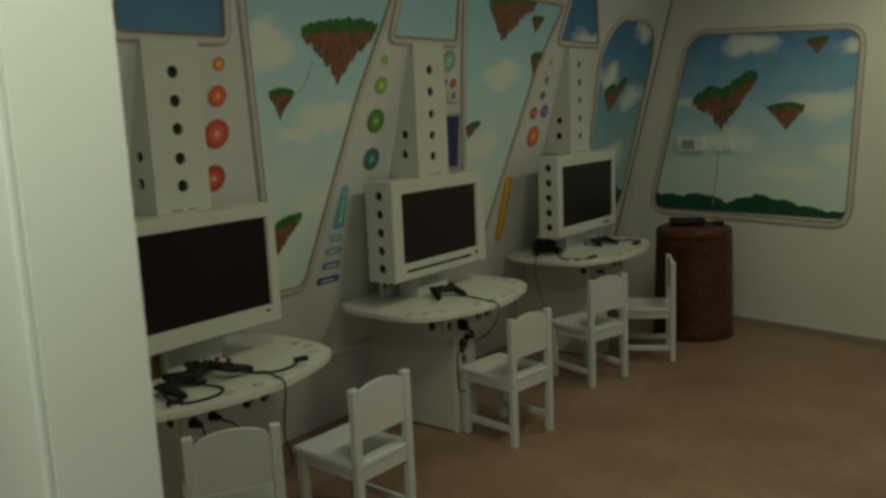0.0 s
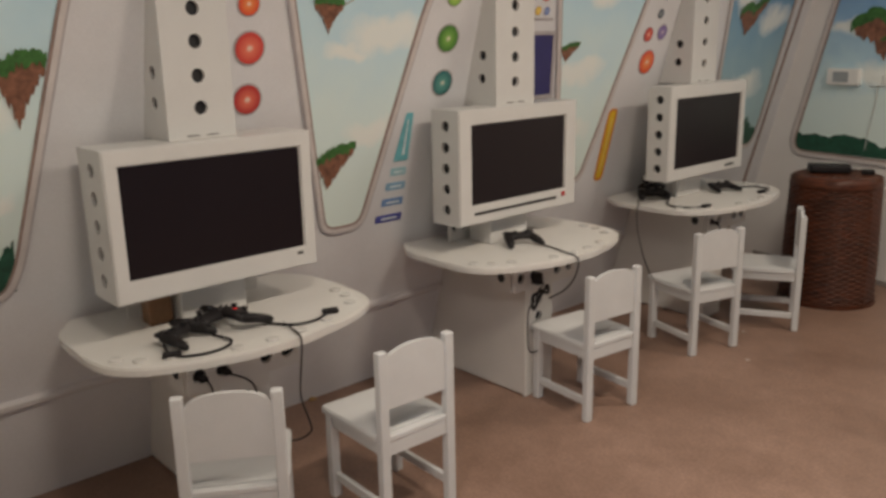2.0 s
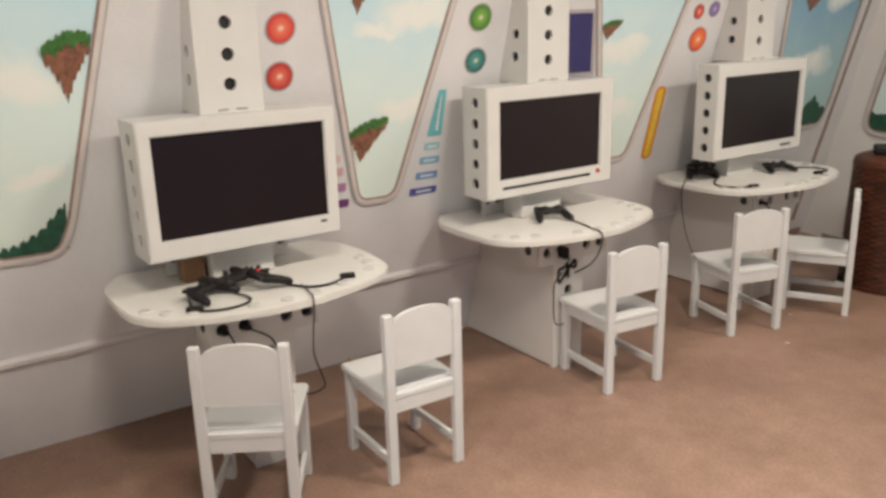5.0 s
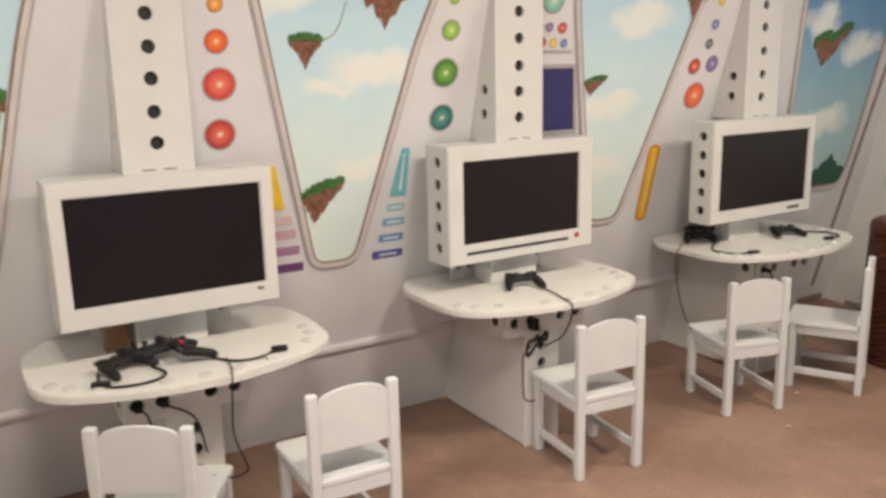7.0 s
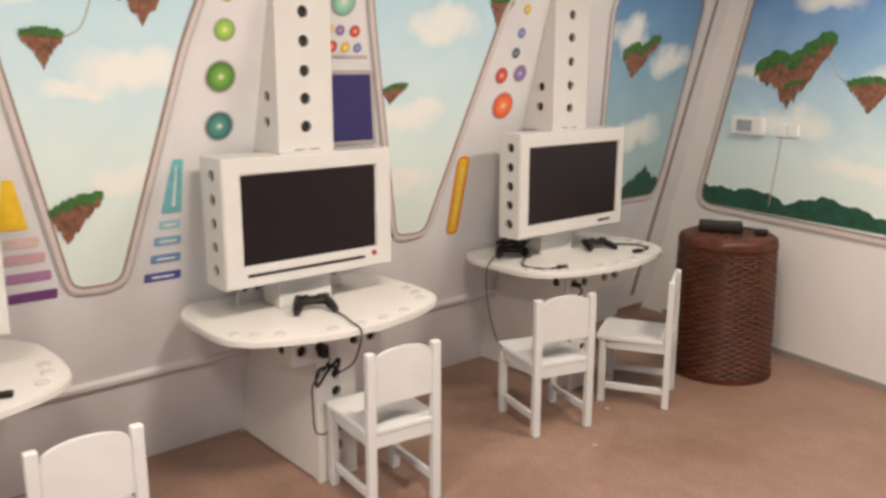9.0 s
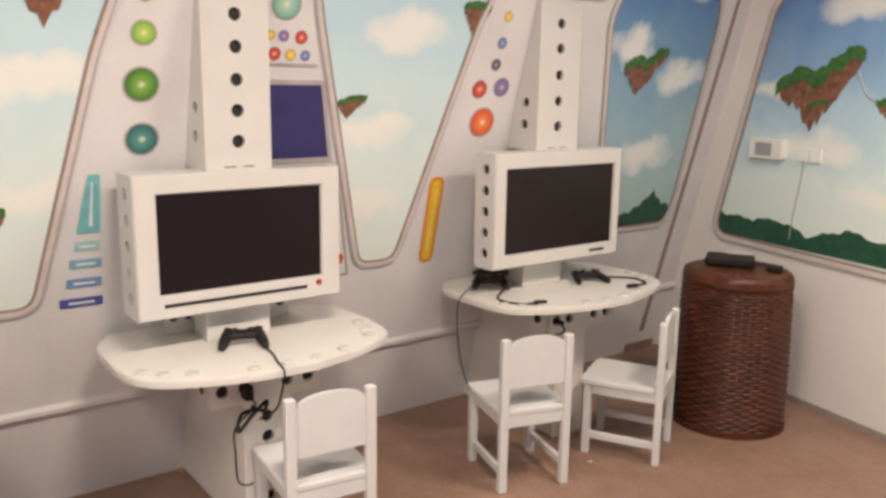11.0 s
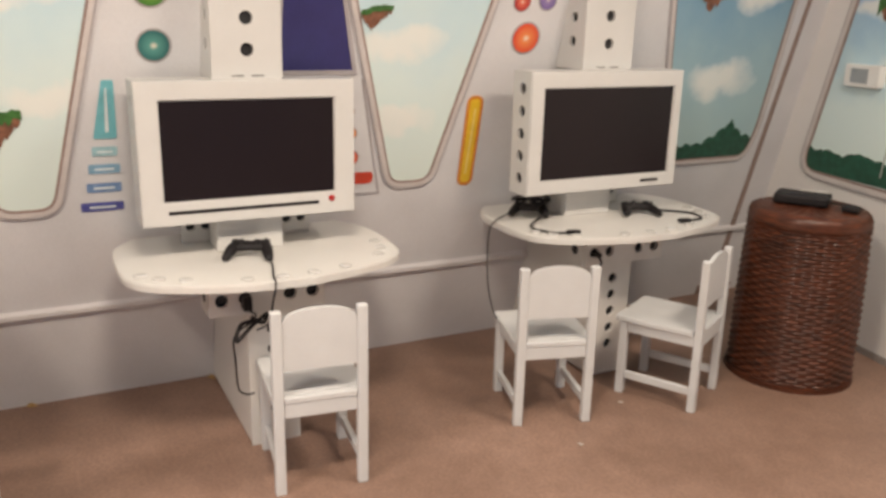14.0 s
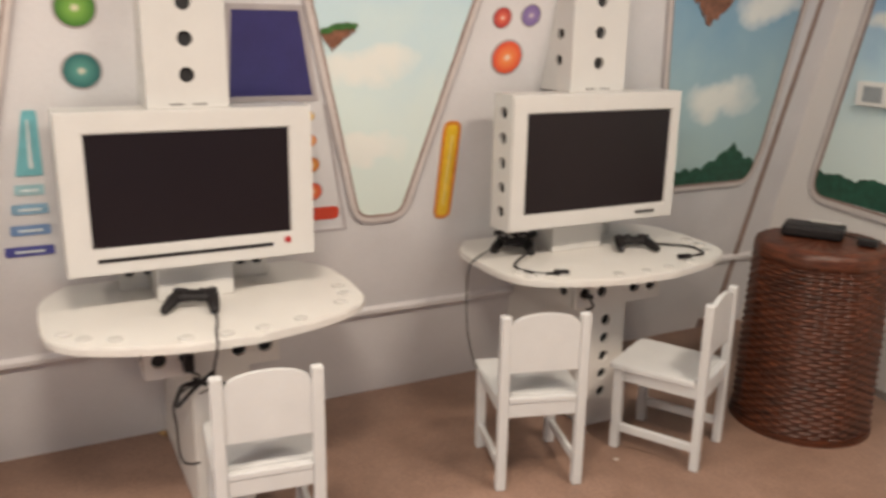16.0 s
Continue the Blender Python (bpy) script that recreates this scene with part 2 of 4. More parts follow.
DOT = {
    "coral": glossy_dot("dot_coral", (0.82, 0.20, 0.13), (0.62, 0.045, 0.04)),
    "red": glossy_dot("dot_red", (0.75, 0.16, 0.10), (0.45, 0.02, 0.025)),
    "orange": glossy_dot("dot_orange", (0.85, 0.26, 0.08), (0.75, 0.07, 0.03)),
    "amber": glossy_dot("dot_amber", (0.85, 0.42, 0.10), (0.72, 0.20, 0.03)),
    "yellow": glossy_dot("dot_yellow", (0.85, 0.62, 0.10), (0.72, 0.42, 0.04)),
    "green": glossy_dot("dot_green", (0.20, 0.42, 0.08), (0.05, 0.19, 0.03)),
    "lime": glossy_dot("dot_lime", (0.45, 0.65, 0.14), (0.20, 0.42, 0.06)),
    "teal": glossy_dot("dot_teal", (0.09, 0.30, 0.26), (0.02, 0.13, 0.13)),
    "mint": glossy_dot("dot_mint", (0.40, 0.62, 0.50), (0.14, 0.42, 0.33)),
    "purple": glossy_dot("dot_purple", (0.30, 0.22, 0.45), (0.20, 0.14, 0.36)),
    "blue": glossy_dot("dot_blue", (0.22, 0.30, 0.55), (0.10, 0.17, 0.42)),
    "slate": glossy_dot("dot_slate", (0.16, 0.20, 0.24), (0.06, 0.08, 0.11)),
}
DOT_RING = paint("dot_ring", (0.40, 0.37, 0.37), 0.5, 0.15, 20, 120, 0.1)
BAR = {k: paint("bar_" + k, c, 0.45, 0.12, 30, 120, 0.1) for k, c in {
    "cyan": (0.16, 0.48, 0.54), "cyan_pale": (0.33, 0.55, 0.60), "sky": (0.23, 0.42, 0.58), "steel": (0.16, 0.28, 0.50), "indigo": (0.07, 0.08, 0.32),
    "orange": (0.70, 0.25, 0.03), "yellow": (0.80, 0.52, 0.03), "yellow_light": (0.85, 0.66, 0.20), "peach": (0.68, 0.52, 0.49), "pink": (0.58, 0.36, 0.42), "mauve": (0.38, 0.19, 0.36), "plum": (0.16, 0.05, 0.19), "red": (0.58, 0.06, 0.03), "glint": (0.70, 0.78, 0.80)}.items()}


def wicker_material():
    m, n, l, b = nodes_of("brown_wicker")
    geo = n.new("ShaderNodeNewGeometry")
    big, mid = n.new("ShaderNodeTexNoise"), n.new("ShaderNodeTexNoise")
    mp = n.new("ShaderNodeMapping")
    mp.inputs["Scale"].default_value = (12, 12, 90)
    l.new(geo.outputs["Position"], mp.inputs["Vector"])
    l.new(mp.outputs["Vector"], mid.inputs["Vector"])
    mid.inputs["Scale"].default_value, big.inputs["Scale"].default_value = 1.6, 5.0
    l.new(geo.outputs["Position"], big.inputs["Vector"])
    ad = n.new("ShaderNodeMath")
    ad.operation = "MULTIPLY_ADD"
    ad.inputs[1].default_value = 0.25
    l.new(big.outputs["Fac"], ad.inputs[0])
    hf = n.new("ShaderNodeMath")
    hf.operation = "MULTIPLY"
    hf.inputs[1].default_value = 0.75
    l.new(mid.outputs["Fac"], hf.inputs[0])
    l.new(hf.outputs[0], ad.inputs[2])
    ramp = n.new("ShaderNodeValToRGB")
    ramp.color_ramp.elements[0].color, ramp.color_ramp.elements[1].color = (0.020, 0.007, 0.004, 1), (0.145, 0.043, 0.020, 1)
    ramp.color_ramp.elements[0].position, ramp.color_ramp.elements[1].position = 0.32, 0.72
    l.new(ad.outputs[0], ramp.inputs["Fac"])
    l.new(ramp.outputs["Color"], b.inputs["Base Color"])
    b.inputs["Roughness"].default_value = 0.42
    b.inputs["Specular IOR Level"].default_value = 0.35
    return m


WICKER = wicker_material()

# ---- mesh helpers ----


def mesh_of(name, bm, material, smooth=False):
    bmesh.ops.recalc_face_normals(bm, faces=bm.faces)
    me = bpy.data.meshes.new(name)
    bm.to_mesh(me)
    bm.free()
    me.materials.append(material)
    if smooth:
        for p in me.polygons:
            p.use_smooth = True
    return me


def part(name, bm, material, parent=None, label="", smooth=False, m=None):
    ob = new(name, mesh_of(name, bm, material, smooth))
    if m is not None:
        ob.matrix_basis = m
    if parent is not None:
        ob.parent = parent
    return tagged(ob, label) if label else ob


def thing(name, m, label, category, group="", kind=""):
    ob = new(name)
    ob.empty_display_size = 0.1
    ob.matrix_basis = m
    return tagged(ob, label, category, group, kind)


def box(x0, x1, y0, y1, z0, z1, bevel=0.0, segments=2):
    bm = bmesh.new()
    bmesh.ops.create_cube(bm, size=1)
    for v in bm.verts:
        v.co = Vector((x0 + (v.co.x + 0.5) * (x1 - x0), y0 + (v.co.y + 0.5) * (y1 - y0), z0 + (v.co.z + 0.5) * (z1 - z0)))
    if bevel:
        bmesh.ops.bevel(bm, geom=bm.edges[:], offset=bevel, segments=segments, affect="EDGES", profile=0.5)
    return bm


def cylinder(r0, r1, z0, z1, n=24, bevel=0.0):
    bm = bmesh.new()
    bmesh.ops.create_cone(bm, cap_ends=True, segments=n, radius1=r0, radius2=r1, depth=z1 - z0, matrix=Matrix.Translation((0, 0, (z0 + z1) / 2)))
    if bevel:
        bmesh.ops.bevel(bm, geom=[e for e in bm.edges if any(len(f.verts) > 4 for f in e.link_faces)], offset=bevel, segments=2, affect="EDGES")
    return bm


def prism(points, depth, place, bevel=0.0):
    """A flat outline of (a, b) given depth; place(a, b, c) puts it into space."""
    bm = bmesh.new()
    lo = [bm.verts.new(place(a, b, 0.0)) for a, b in points]
    face = bm.faces.new(lo)
    if depth:
        geo = bmesh.ops.extrude_face_region(bm, geom=[face])
        top = [v for v in geo["geom"] if isinstance(v, bmesh.types.BMVert)]
        shift = Vector(place(0, 0, depth)) - Vector(place(0, 0, 0))
        for v in top:
            v.co += shift
        if bevel:
            rim = [e for e in bm.edges if e.verts[0] in top and e.verts[1] in top]
            bmesh.ops.bevel(bm, geom=rim, offset=bevel, segments=2, affect="EDGES")
    bmesh.ops.triangulate(bm, faces=[f for f in bm.faces if len(f.verts) > 4])
    return bm


def holed(points, holes, radius, depth, place, n=20):
    """A board of a given outline with round holes right through it."""
    bm = bmesh.new()
    edges = []
    for loop in [points] + [[(a + radius * math.cos(2 * math.pi * i / n), b + radius * math.sin(2 * math.pi * i / n)) for i in range(n)] for a, b in holes]:
        vs = [bm.verts.new(place(a, b, 0.0)) for a, b in loop]
        edges += [bm.edges.new((vs[i], vs[(i + 1) % len(vs)])) for i in range(len(vs))]
    bmesh.ops.triangle_fill(bm, use_beauty=True, use_dissolve=False, edges=edges)
    shift = Vector(place(0, 0, depth)) - Vector(place(0, 0, 0))
    geo = bmesh.ops.extrude_face_region(bm, geom=bm.faces[:])
    for v in geo["geom"]:
        if isinstance(v, bmesh.types.BMVert):
            v.co += shift
    return bm


def spline(points, steps=8):
    pts = [Vector(p) for p in points]
    out = []
    for i in range(len(pts) - 1):
        p0, p1, p2, p3 = pts[max(i - 1, 0)], pts[i], pts[i + 1], pts[min(i + 2, len(pts) - 1)]
        for k in range(steps):
            t = k / steps
            out.append(0.5 * (2 * p1 + (p2 - p0) * t + (2 * p0 - 5 * p1 + 4 * p2 - p3) * t * t + (3 * p1 - p0 - 3 * p2 + p3) * t ** 3))
    return out + [pts[-1]]


def tube(points, r, n=8, steps=8):
    bm = bmesh.new()
    path = spline(points, steps)
    rings = []
    for i, p in enumerate(path):
        d = (path[min(i + 1, len(path) - 1)] - path[max(i - 1, 0)]).normalized()
        side = d.cross(Vector((0.13, 0.21, 0.97))).normalized()
        up = side.cross(d)
        rings.append([bm.verts.new(p + r * (math.cos(2 * math.pi * k / n) * side + math.sin(2 * math.pi * k / n) * up)) for k in range(n)])
    for a, b in zip(rings, rings[1:]):
        for k in range(n):
            bm.faces.new((a[k], a[(k + 1) % n], b[(k + 1) % n], b[k]))
    bm.faces.new(rings[0])
    bm.faces.new(rings[-1])
    return bm


def rounded(points, r, steps=5):
    """The outline with its corners rounded."""
    out = []
    n = len(points)
    for i in range(n):
        p, a, b = Vector(points[i]), Vector(points[i - 1]), Vector(points[(i + 1) % n])
        ra = min(r, 0.45 * (a - p).length, 0.45 * (b - p).length)
        s, e = p + (a - p).normalized() * ra, p + (b - p).normalized() * ra
        for k in range(steps + 1):
            t = k / steps
            q = (1 - t) ** 2 * s + 2 * t * (1 - t) * p + t * t * e
            out.append((q.x, q.y))
    return out


def inset(points, d):
    """The closed outline moved inwards by d (outwards below 0)."""
    n = len(points)
    area = sum(points[i - 1][0] * points[i][1] - points[i][0] * points[i - 1][1] for i in range(n))
    s = 1 if area > 0 else -1
    out = []
    for i in range(n):
        a, b = Vector(points[i - 1]), Vector(points[(i + 1) % n])
        t = (b - a).normalized()
        out.append((points[i][0] - s * t.y * d, points[i][1] + s * t.x * d))
    return out


def ribbon(outer, inner, depth, place):
    """A closed strip between two outlines of as many points, raised by depth."""
    bm = bmesh.new()
    n = len(outer)
    loops = [[bm.verts.new(place(a, b, c)) for a, b in loop] for loop, c in ((outer, 0.0), (outer, depth), (inner, depth), (inner, 0.0))]
    for la, lb in zip(loops, loops[1:] + loops[:1]):
        for i in range(n):
            bm.faces.new((la[i], la[(i + 1) % n], lb[(i + 1) % n], lb[i]))
    return bm


# ---- setting ----
WALL_X, LEAN = -2.858, 0.270          # the desk wall's foot, and how far it leans in per metre of height
WALL_N = Vector((1, 0, -LEAN)).normalized()
FAR_X, FAR_Y, FAR_SLOPE = -1.9, 5.52, -0.19
FAR_N = Vector((FAR_SLOPE, -1, 0)).normalized()
HEIGHT = 2.4
ENTRY = 0.770                            # room side of the entry wall


def on_wall(y, z, c=0.0):
    return Vector((WALL_X + LEAN * z, y, z)) + WALL_N * c


def on_far(x, z, c=0.0):
    return Vector((x, FAR_Y + FAR_SLOPE * (x - FAR_X), z)) + FAR_N * c


def wall(name, bm, material, label):
    return tagged(part(name, bm, material), label, "wall", kind="structure")


def slab(corners, shift):
    """A thick sheet from four or more corners and its thickness as a vector."""
    bm = bmesh.new()
    lo = [bm.verts.new(c) for c in corners]
    hi = [bm.verts.new(Vector(c) + Vector(shift)) for c in corners]
    n = len(lo)
    bm.faces.new(lo)
    bm.faces.new(hi)
    for i in range(n):
        bm.faces.new((lo[i], lo[(i + 1) % n], hi[(i + 1) % n], hi[i]))
    return bm


floor = tagged(part("floor", box(-3.2, 2.0, -2.6, 6.6, -0.1, 0.0), FLOOR), "worn tan speckled vinyl floor", "floor", kind="structure")
ceiling = tagged(part("ceiling", box(-3.2, 2.0, -2.6, 6.6, HEIGHT, HEIGHT + 0.1), CEILING), "unseen ceiling, tinted blue to cool the bounced light", "ceiling", kind="structure")
wall_west = wall("wall_west", slab([on_wall(ENTRY, -0.02), on_wall(6.2, -0.02), on_wall(6.2, HEIGHT + 0.02), on_wall(ENTRY, HEIGHT + 0.02)], WALL_N * -0.12), WALL, "pale grey leaning wall painted as a cabin side")
wall_north = wall("wall_north", slab([on_far(-3.0, -0.02), on_far(1.75, -0.02), on_far(1.75, HEIGHT + 0.02), on_far(-3.0, HEIGHT + 0.02)], FAR_N * -0.12), FARWALL, "off-white painted end wall with a mural")
wall_east = wall("wall_east", box(1.6, 1.72, -1.62, 6.2, -0.02, HEIGHT + 0.02), BOUNCE_BLUE, "unseen side wall, blue to cool the bounced light")
wall_south = wall("wall_south", box(-3.1, -1.058, ENTRY - 0.14, ENTRY, -0.02, HEIGHT + 0.02), DOOR_TRIM, "unseen entry wall, greyed to cut bounced light beside the doorway")
wall_south_b = wall("wall_south_2", box(0.75, 1.598, ENTRY - 0.14, ENTRY, -0.02, HEIGHT + 0.02), UNSEEN_GREY, "unseen entry wall, greyed to cut bounced light")
# Unseen lintel, set low to hold back light from the passage lamp.
lintel = wall("wall_south_3", box(-1.057, 0.749, ENTRY - 0.138, ENTRY - 0.002, 2.06, HEIGHT + 0.02), UNSEEN_GREY, "unseen lintel over the doorway, added to shield the passage lamp")
hall_w = wall("wall_hall", box(-3.1, -2.98, -1.62, ENTRY - 0.142, -0.02, HEIGHT + 0.02), UNSEEN_GREY, "unseen passage wall, greyed to cut bounced light")
hall_s = wall("wall_hall_2", box(-2.98, 1.6, -1.74, -1.62, -0.02, HEIGHT + 0.02), UNSEEN_GREY, "unseen passage wall, greyed to cut bounced light")
tagged(part("trim", box(-1.143, -1.060, ENTRY - 0.152, ENTRY - 0.1405, 0.0, 2.13, 0.003), DOOR_TRIM), "white painted door casing", "door trim", kind="structure")

# rail and skirting
tagged(part("trim", prism([(0.355, 0.0), (0.357, 0.014), (0.363, 0.018), (0.377, 0.016), (0.383, 0.006), (0.384, 0.0)], 4.95, lambda a, b, c: on_wall(ENTRY + 0.01 + c, a, b)), RAIL),
       "narrow grey painted rail along the wall", "wall rail", kind="structure")
tagged(part("baseboard", slab([on_far(-2.7, 0.0, 0.002), on_far(1.6, 0.0, 0.002), on_far(1.6, 0.03, 0.002), on_far(-2.7, 0.03, 0.002)], FAR_N * 0.008), BASE_GREY), "thin grey skirting strip", "skirting", kind="structure")

# glowing ceiling panels, out of view, added where the lamps stand
for lx, ly, lsx, lsy, _w, _t in LAMPS:
    lamp = thing("added_light_panel", pose(lx, ly, HEIGHT), "unseen ceiling light panel added to light the room", "ceiling light", "ceiling lights")
    ring = [(-lsx / 2 - 0.04, -lsy / 2 - 0.04), (lsx / 2 + 0.04, -lsy / 2 - 0.04), (lsx / 2 + 0.04, lsy / 2 + 0.04), (-lsx / 2 - 0.04, lsy / 2 + 0.04)]
    part("frame", ribbon(ring, [(a * (lsx / (lsx + 0.08)), b * (lsy / (lsy + 0.08))) for a, b in ring], -0.05, lambda a, b, c: (a, b, c)), WHITE, lamp)
    part("diffuser", box(-lsx / 2, lsx / 2, -lsy / 2, lsy / 2, -0.03, -0.002), LAMP_WHITE, lamp)

# ---- mural ----


def on_mural(y, z, c=0.0):
    """The painter's own grid, set a little off the wall's."""
    return on_wall(0.985 * y + 0.055, z + 0.017, c)


def jag(rng, k):
    return (rng.random() - 0.5) * k


def island(parent, place, u0, u1, ztop, zlow, apex, tilt, seed, layer=0.006, dip=0.0):
    """A painted floating rock: a lumpy grass cap over a ragged earth cone that runs to its apex."""
    rng = random.Random(seed)
    w, h = u1 - u0, ztop - zlow
    n = 22
    top = []
    for i in range(n + 1):
        f = i / n
        top.append((u0 + w * f, ztop - h * 0.12 - tilt * h * (1 - f if tilt > 0 else -f) * 1.0 + h * 0.10 * math.sin(math.pi * f) - dip * h * math.exp(-((f - 0.52) / 0.17) ** 2) + jag(rng, h * 0.07)))
    low = []
    for i in range(1, n):
        f = 1 - i / n
        cone = 1 - abs(f - apex) / (apex if f < apex else 1 - apex)
        base = top[n - i][1] - h * 0.22
        z = base + (zlow - base) * cone ** 1.25
        low.append((u0 + w * f + jag(rng, w * 0.02), z + (h * 0.10 if i % 2 else -h * 0.06 * cone) * rng.random()))
    rock = part("island", prism(top + low, 0.001, lambda a, b, c: place(a, b, layer + c)), EARTH, parent, "painted brown floating island")
    green = []
    for i in range(n + 1):
        f = 1 - i / n
        a, z = top[n - i]
        green.append((a, z - h * (0.13 + 0.10 * rng.random()) * (0.4 + 0.6 * math.sin(math.pi * (0.12 + 0.76 * f)))))
    part("grass", prism([(a, z + 0.004) for a, z in top] + green, 0.001, lambda a, b, c: place(a, b, layer + 0.0025 + c)), GRASS, rock, "green painted grass cap")


def bushes(parent, place, u0, u1, z0, heights, seed, layer=0.006):
    """A row of painted bushes or a hill along the sill."""
    rng = random.Random(seed)
    n = 110
    top = []
    for i in range(n + 1):
        f = i / n
        g = f * (len(heights) - 1)
        k = min(int(g), len(heights) - 2)
        hgt = heights[k] + (heights[k + 1] - heights[k]) * (g - k)
        top.append((u0 + (u1 - u0) * f, z0 + hgt + 0.016 * abs(math.sin(i * 0.23 + seed)) + 0.007 * abs(math.sin(i * 0.61 + 2 * seed)) - 0.010 + jag(rng, 0.003)))
    part("bushes", prism([(u1, z0), (u0, z0)] + top, 0.001, lambda a, b, c: place(a, b, layer + c)), PINE, parent, "dark green painted bushes")


def mural_window(outline, radius, sky, place, label, width=0.030, brown_in=True):
    """A painted porthole: sky, and a frame of three painted strips."""
    ob = thing("mural_window", Matrix.Identity(4), label, "mural", "painted windows")
    loop = rounded(outline, radius)
    part("sky", prism(inset(loop, width * 0.42), 0.001, lambda a, b, c: place(a, b, 0.002 + c)), sky, ob, "painted blue sky with cream clouds")
    o, i1, i2, i3 = inset(loop, -width * 0.55), inset(loop, -width * 0.33), inset(loop, width * 0.2), inset(loop, width * 0.46)
    part("frame", ribbon(o, i1, 0.0065, lambda a, b, c: place(a, b, 0.001 + c)), FRAME_SHADE, ob, "grey outer frame line")
    part("frame", ribbon(i1, i2, 0.009, lambda a, b, c: place(a, b, 0.001 + c)), FRAME_LIGHT, ob, "pale pinkish grey frame")
    part("frame", ribbon(i2, i3, 0.0065, lambda a, b, c: place(a, b, 0.001 + c)), FRAME_BROWN, ob, "brown inner frame line")
    return ob


v1 = mural_window([(0.80, 1.95), (1.02, 0.71), (1.222, 0.71), (1.262, 0.80), (1.408, 1.495), (1.535, 1.95)], 0.06, SKY_V, on_mural, "tall painted window with sky and floating island")
island(v1, on_mural, 1.225, 1.362, 1.40, 1.185, 0.45, 0.15, 3)
bushes(v1, on_mural, 1.03, 1.250, 0.725, [0.02, 0.03, 0.07, 0.15], 4)
v2 = mural_window([(1.975, 1.95), (2.10, 1.485), (2.305, 0.713), (2.475, 0.713), (2.645, 1.479), (2.80, 1.95)], 0.055, SKY_V, on_mural, "V-shaped painted window with three floating islands")
island(v2, on_mural, 2.30, 2.70, 1.80, 1.545, 0.55, 0.10, 7)
island(v2, on_mural, 2.175, 2.292, 1.527, 1.415, 0.55, 0.0, 8)
island(v2, on_mural, 2.240, 2.405, 1.06, 0.88, 0.36, 0.25, 9)
part("rope", tube([on_mural(2.29, 1.50, 0.004), on_mural(2.34, 1.53, 0.004), on_mural(2.37, 1.62, 0.004)], 0.0025, 5), ROPE, v2, "thin painted rope")
v3 = mural_window([(3.255, 1.95), (3.35, 1.59), (3.62, 0.72), (3.79, 0.72), (4.01, 1.65), (4.16, 1.95)], 0.055, SKY_V, on_mural, "V-shaped painted window with small floating islands")
island(v3, on_mural, 3.46, 3.88, 1.99, 1.73, 0.38, 0.1, 11)
island(v3, on_mural, 3.445, 3.56, 1.37, 1.28, 0.35, 0.2, 12)
island(v3, on_mural, 3.86, 3.97, 1.875, 1.79, 0.5, 0.0, 13)
island(v3, on_mural, 3.92, 4.045, 1.70, 1.565, 0.5, 0.0, 14)
v4 = mural_window([(4.69, 1.70), (4.95, 0.725), (5.445, 0.725), (5.478, 0.85), (5.425, 1.72), (5.37, 1.86), (5.22, 1.925), (4.88, 1.92), (4.77, 1.85)], 0.09, SKY_D, on_mural, "tall painted window with blue sky and one island")
island(v4, on_mural, 4.85, 5.12, 1.60, 1.365, 0.42, 0.30, 15, dip=0.14)
bushes(v4, on_mural, 4.98, 5.455, 0.742, [0.05, 0.06, 0.06, 0.10, 0.16, 0.10, 0.08], 16)
mural_window([(1.50, 2.02), (1.545, 1.683), (1.965, 1.683), (1.91, 2.02)], 0.03, SKY_D, on_mural, "small painted upper window with deep blue sky", 0.034)
mural_window([(2.835, 2.05), (2.80, 1.718), (3.262, 1.718), (3.20, 2.05)], 0.03, SKY_V, on_mural, "small painted upper window with pale sky", 0.034)
mural_window([(4.22, 2.07), (4.175, 1.757), (4.64, 1.757), (4.52, 1.97), (4.42, 2.07)], 0.03, SKY_D, on_mural, "small painted upper window with deep blue sky", 0.034)

far = mural_window([(-2.50, 0.695), (-1.175, 0.675), (-1.125, 1.80), (-2.13, 1.865), (-2.22, 1.80)], 0.11, SKY_F, on_far, "wide painted window with sky, islands and bushes", 0.040)
island(far, on_far, -2.176, -1.735, 1.640, 1.25, 0.45, 0.36, 21, dip=0.13)
island(far, on_far, -1.995, -1.885, 1.385, 1.285, 0.45, 0.2, 25, 0.011)
island(far, on_far, -1.665, -1.44, 1.40, 1.230, 0.50, 0.0, 22)
island(far, on_far, -1.44, -1.31, 1.775, 1.67, 0.5, 0.1, 23)
bushes(far, on_far, -2.465, -1.19, 0.712, [0.10, 0.09, 0.11, 0.06, 0.12, 0.09, 0.05, 0.03], 24)
part("rope", tube([on_far(-1.765, 1.50, 0.005), on_far(-1.72, 1.41, 0.005), on_far(-1.665, 1.375, 0.005)], 0.003, 5), ROPE, far, "thin painted rope")

# edge band beside the corner
tagged(part("trim", slab([on_mural(5.532, 0.1, 0.001), on_mural(5.562, 0.1, 0.001), on_mural(5.530, 2.2, 0.001), on_mural(5.512, 2.2, 0.001)], WALL_N * 0.004), FRAME_BROWN), "brown painted edge line by the corner", "painted line", kind="structure")

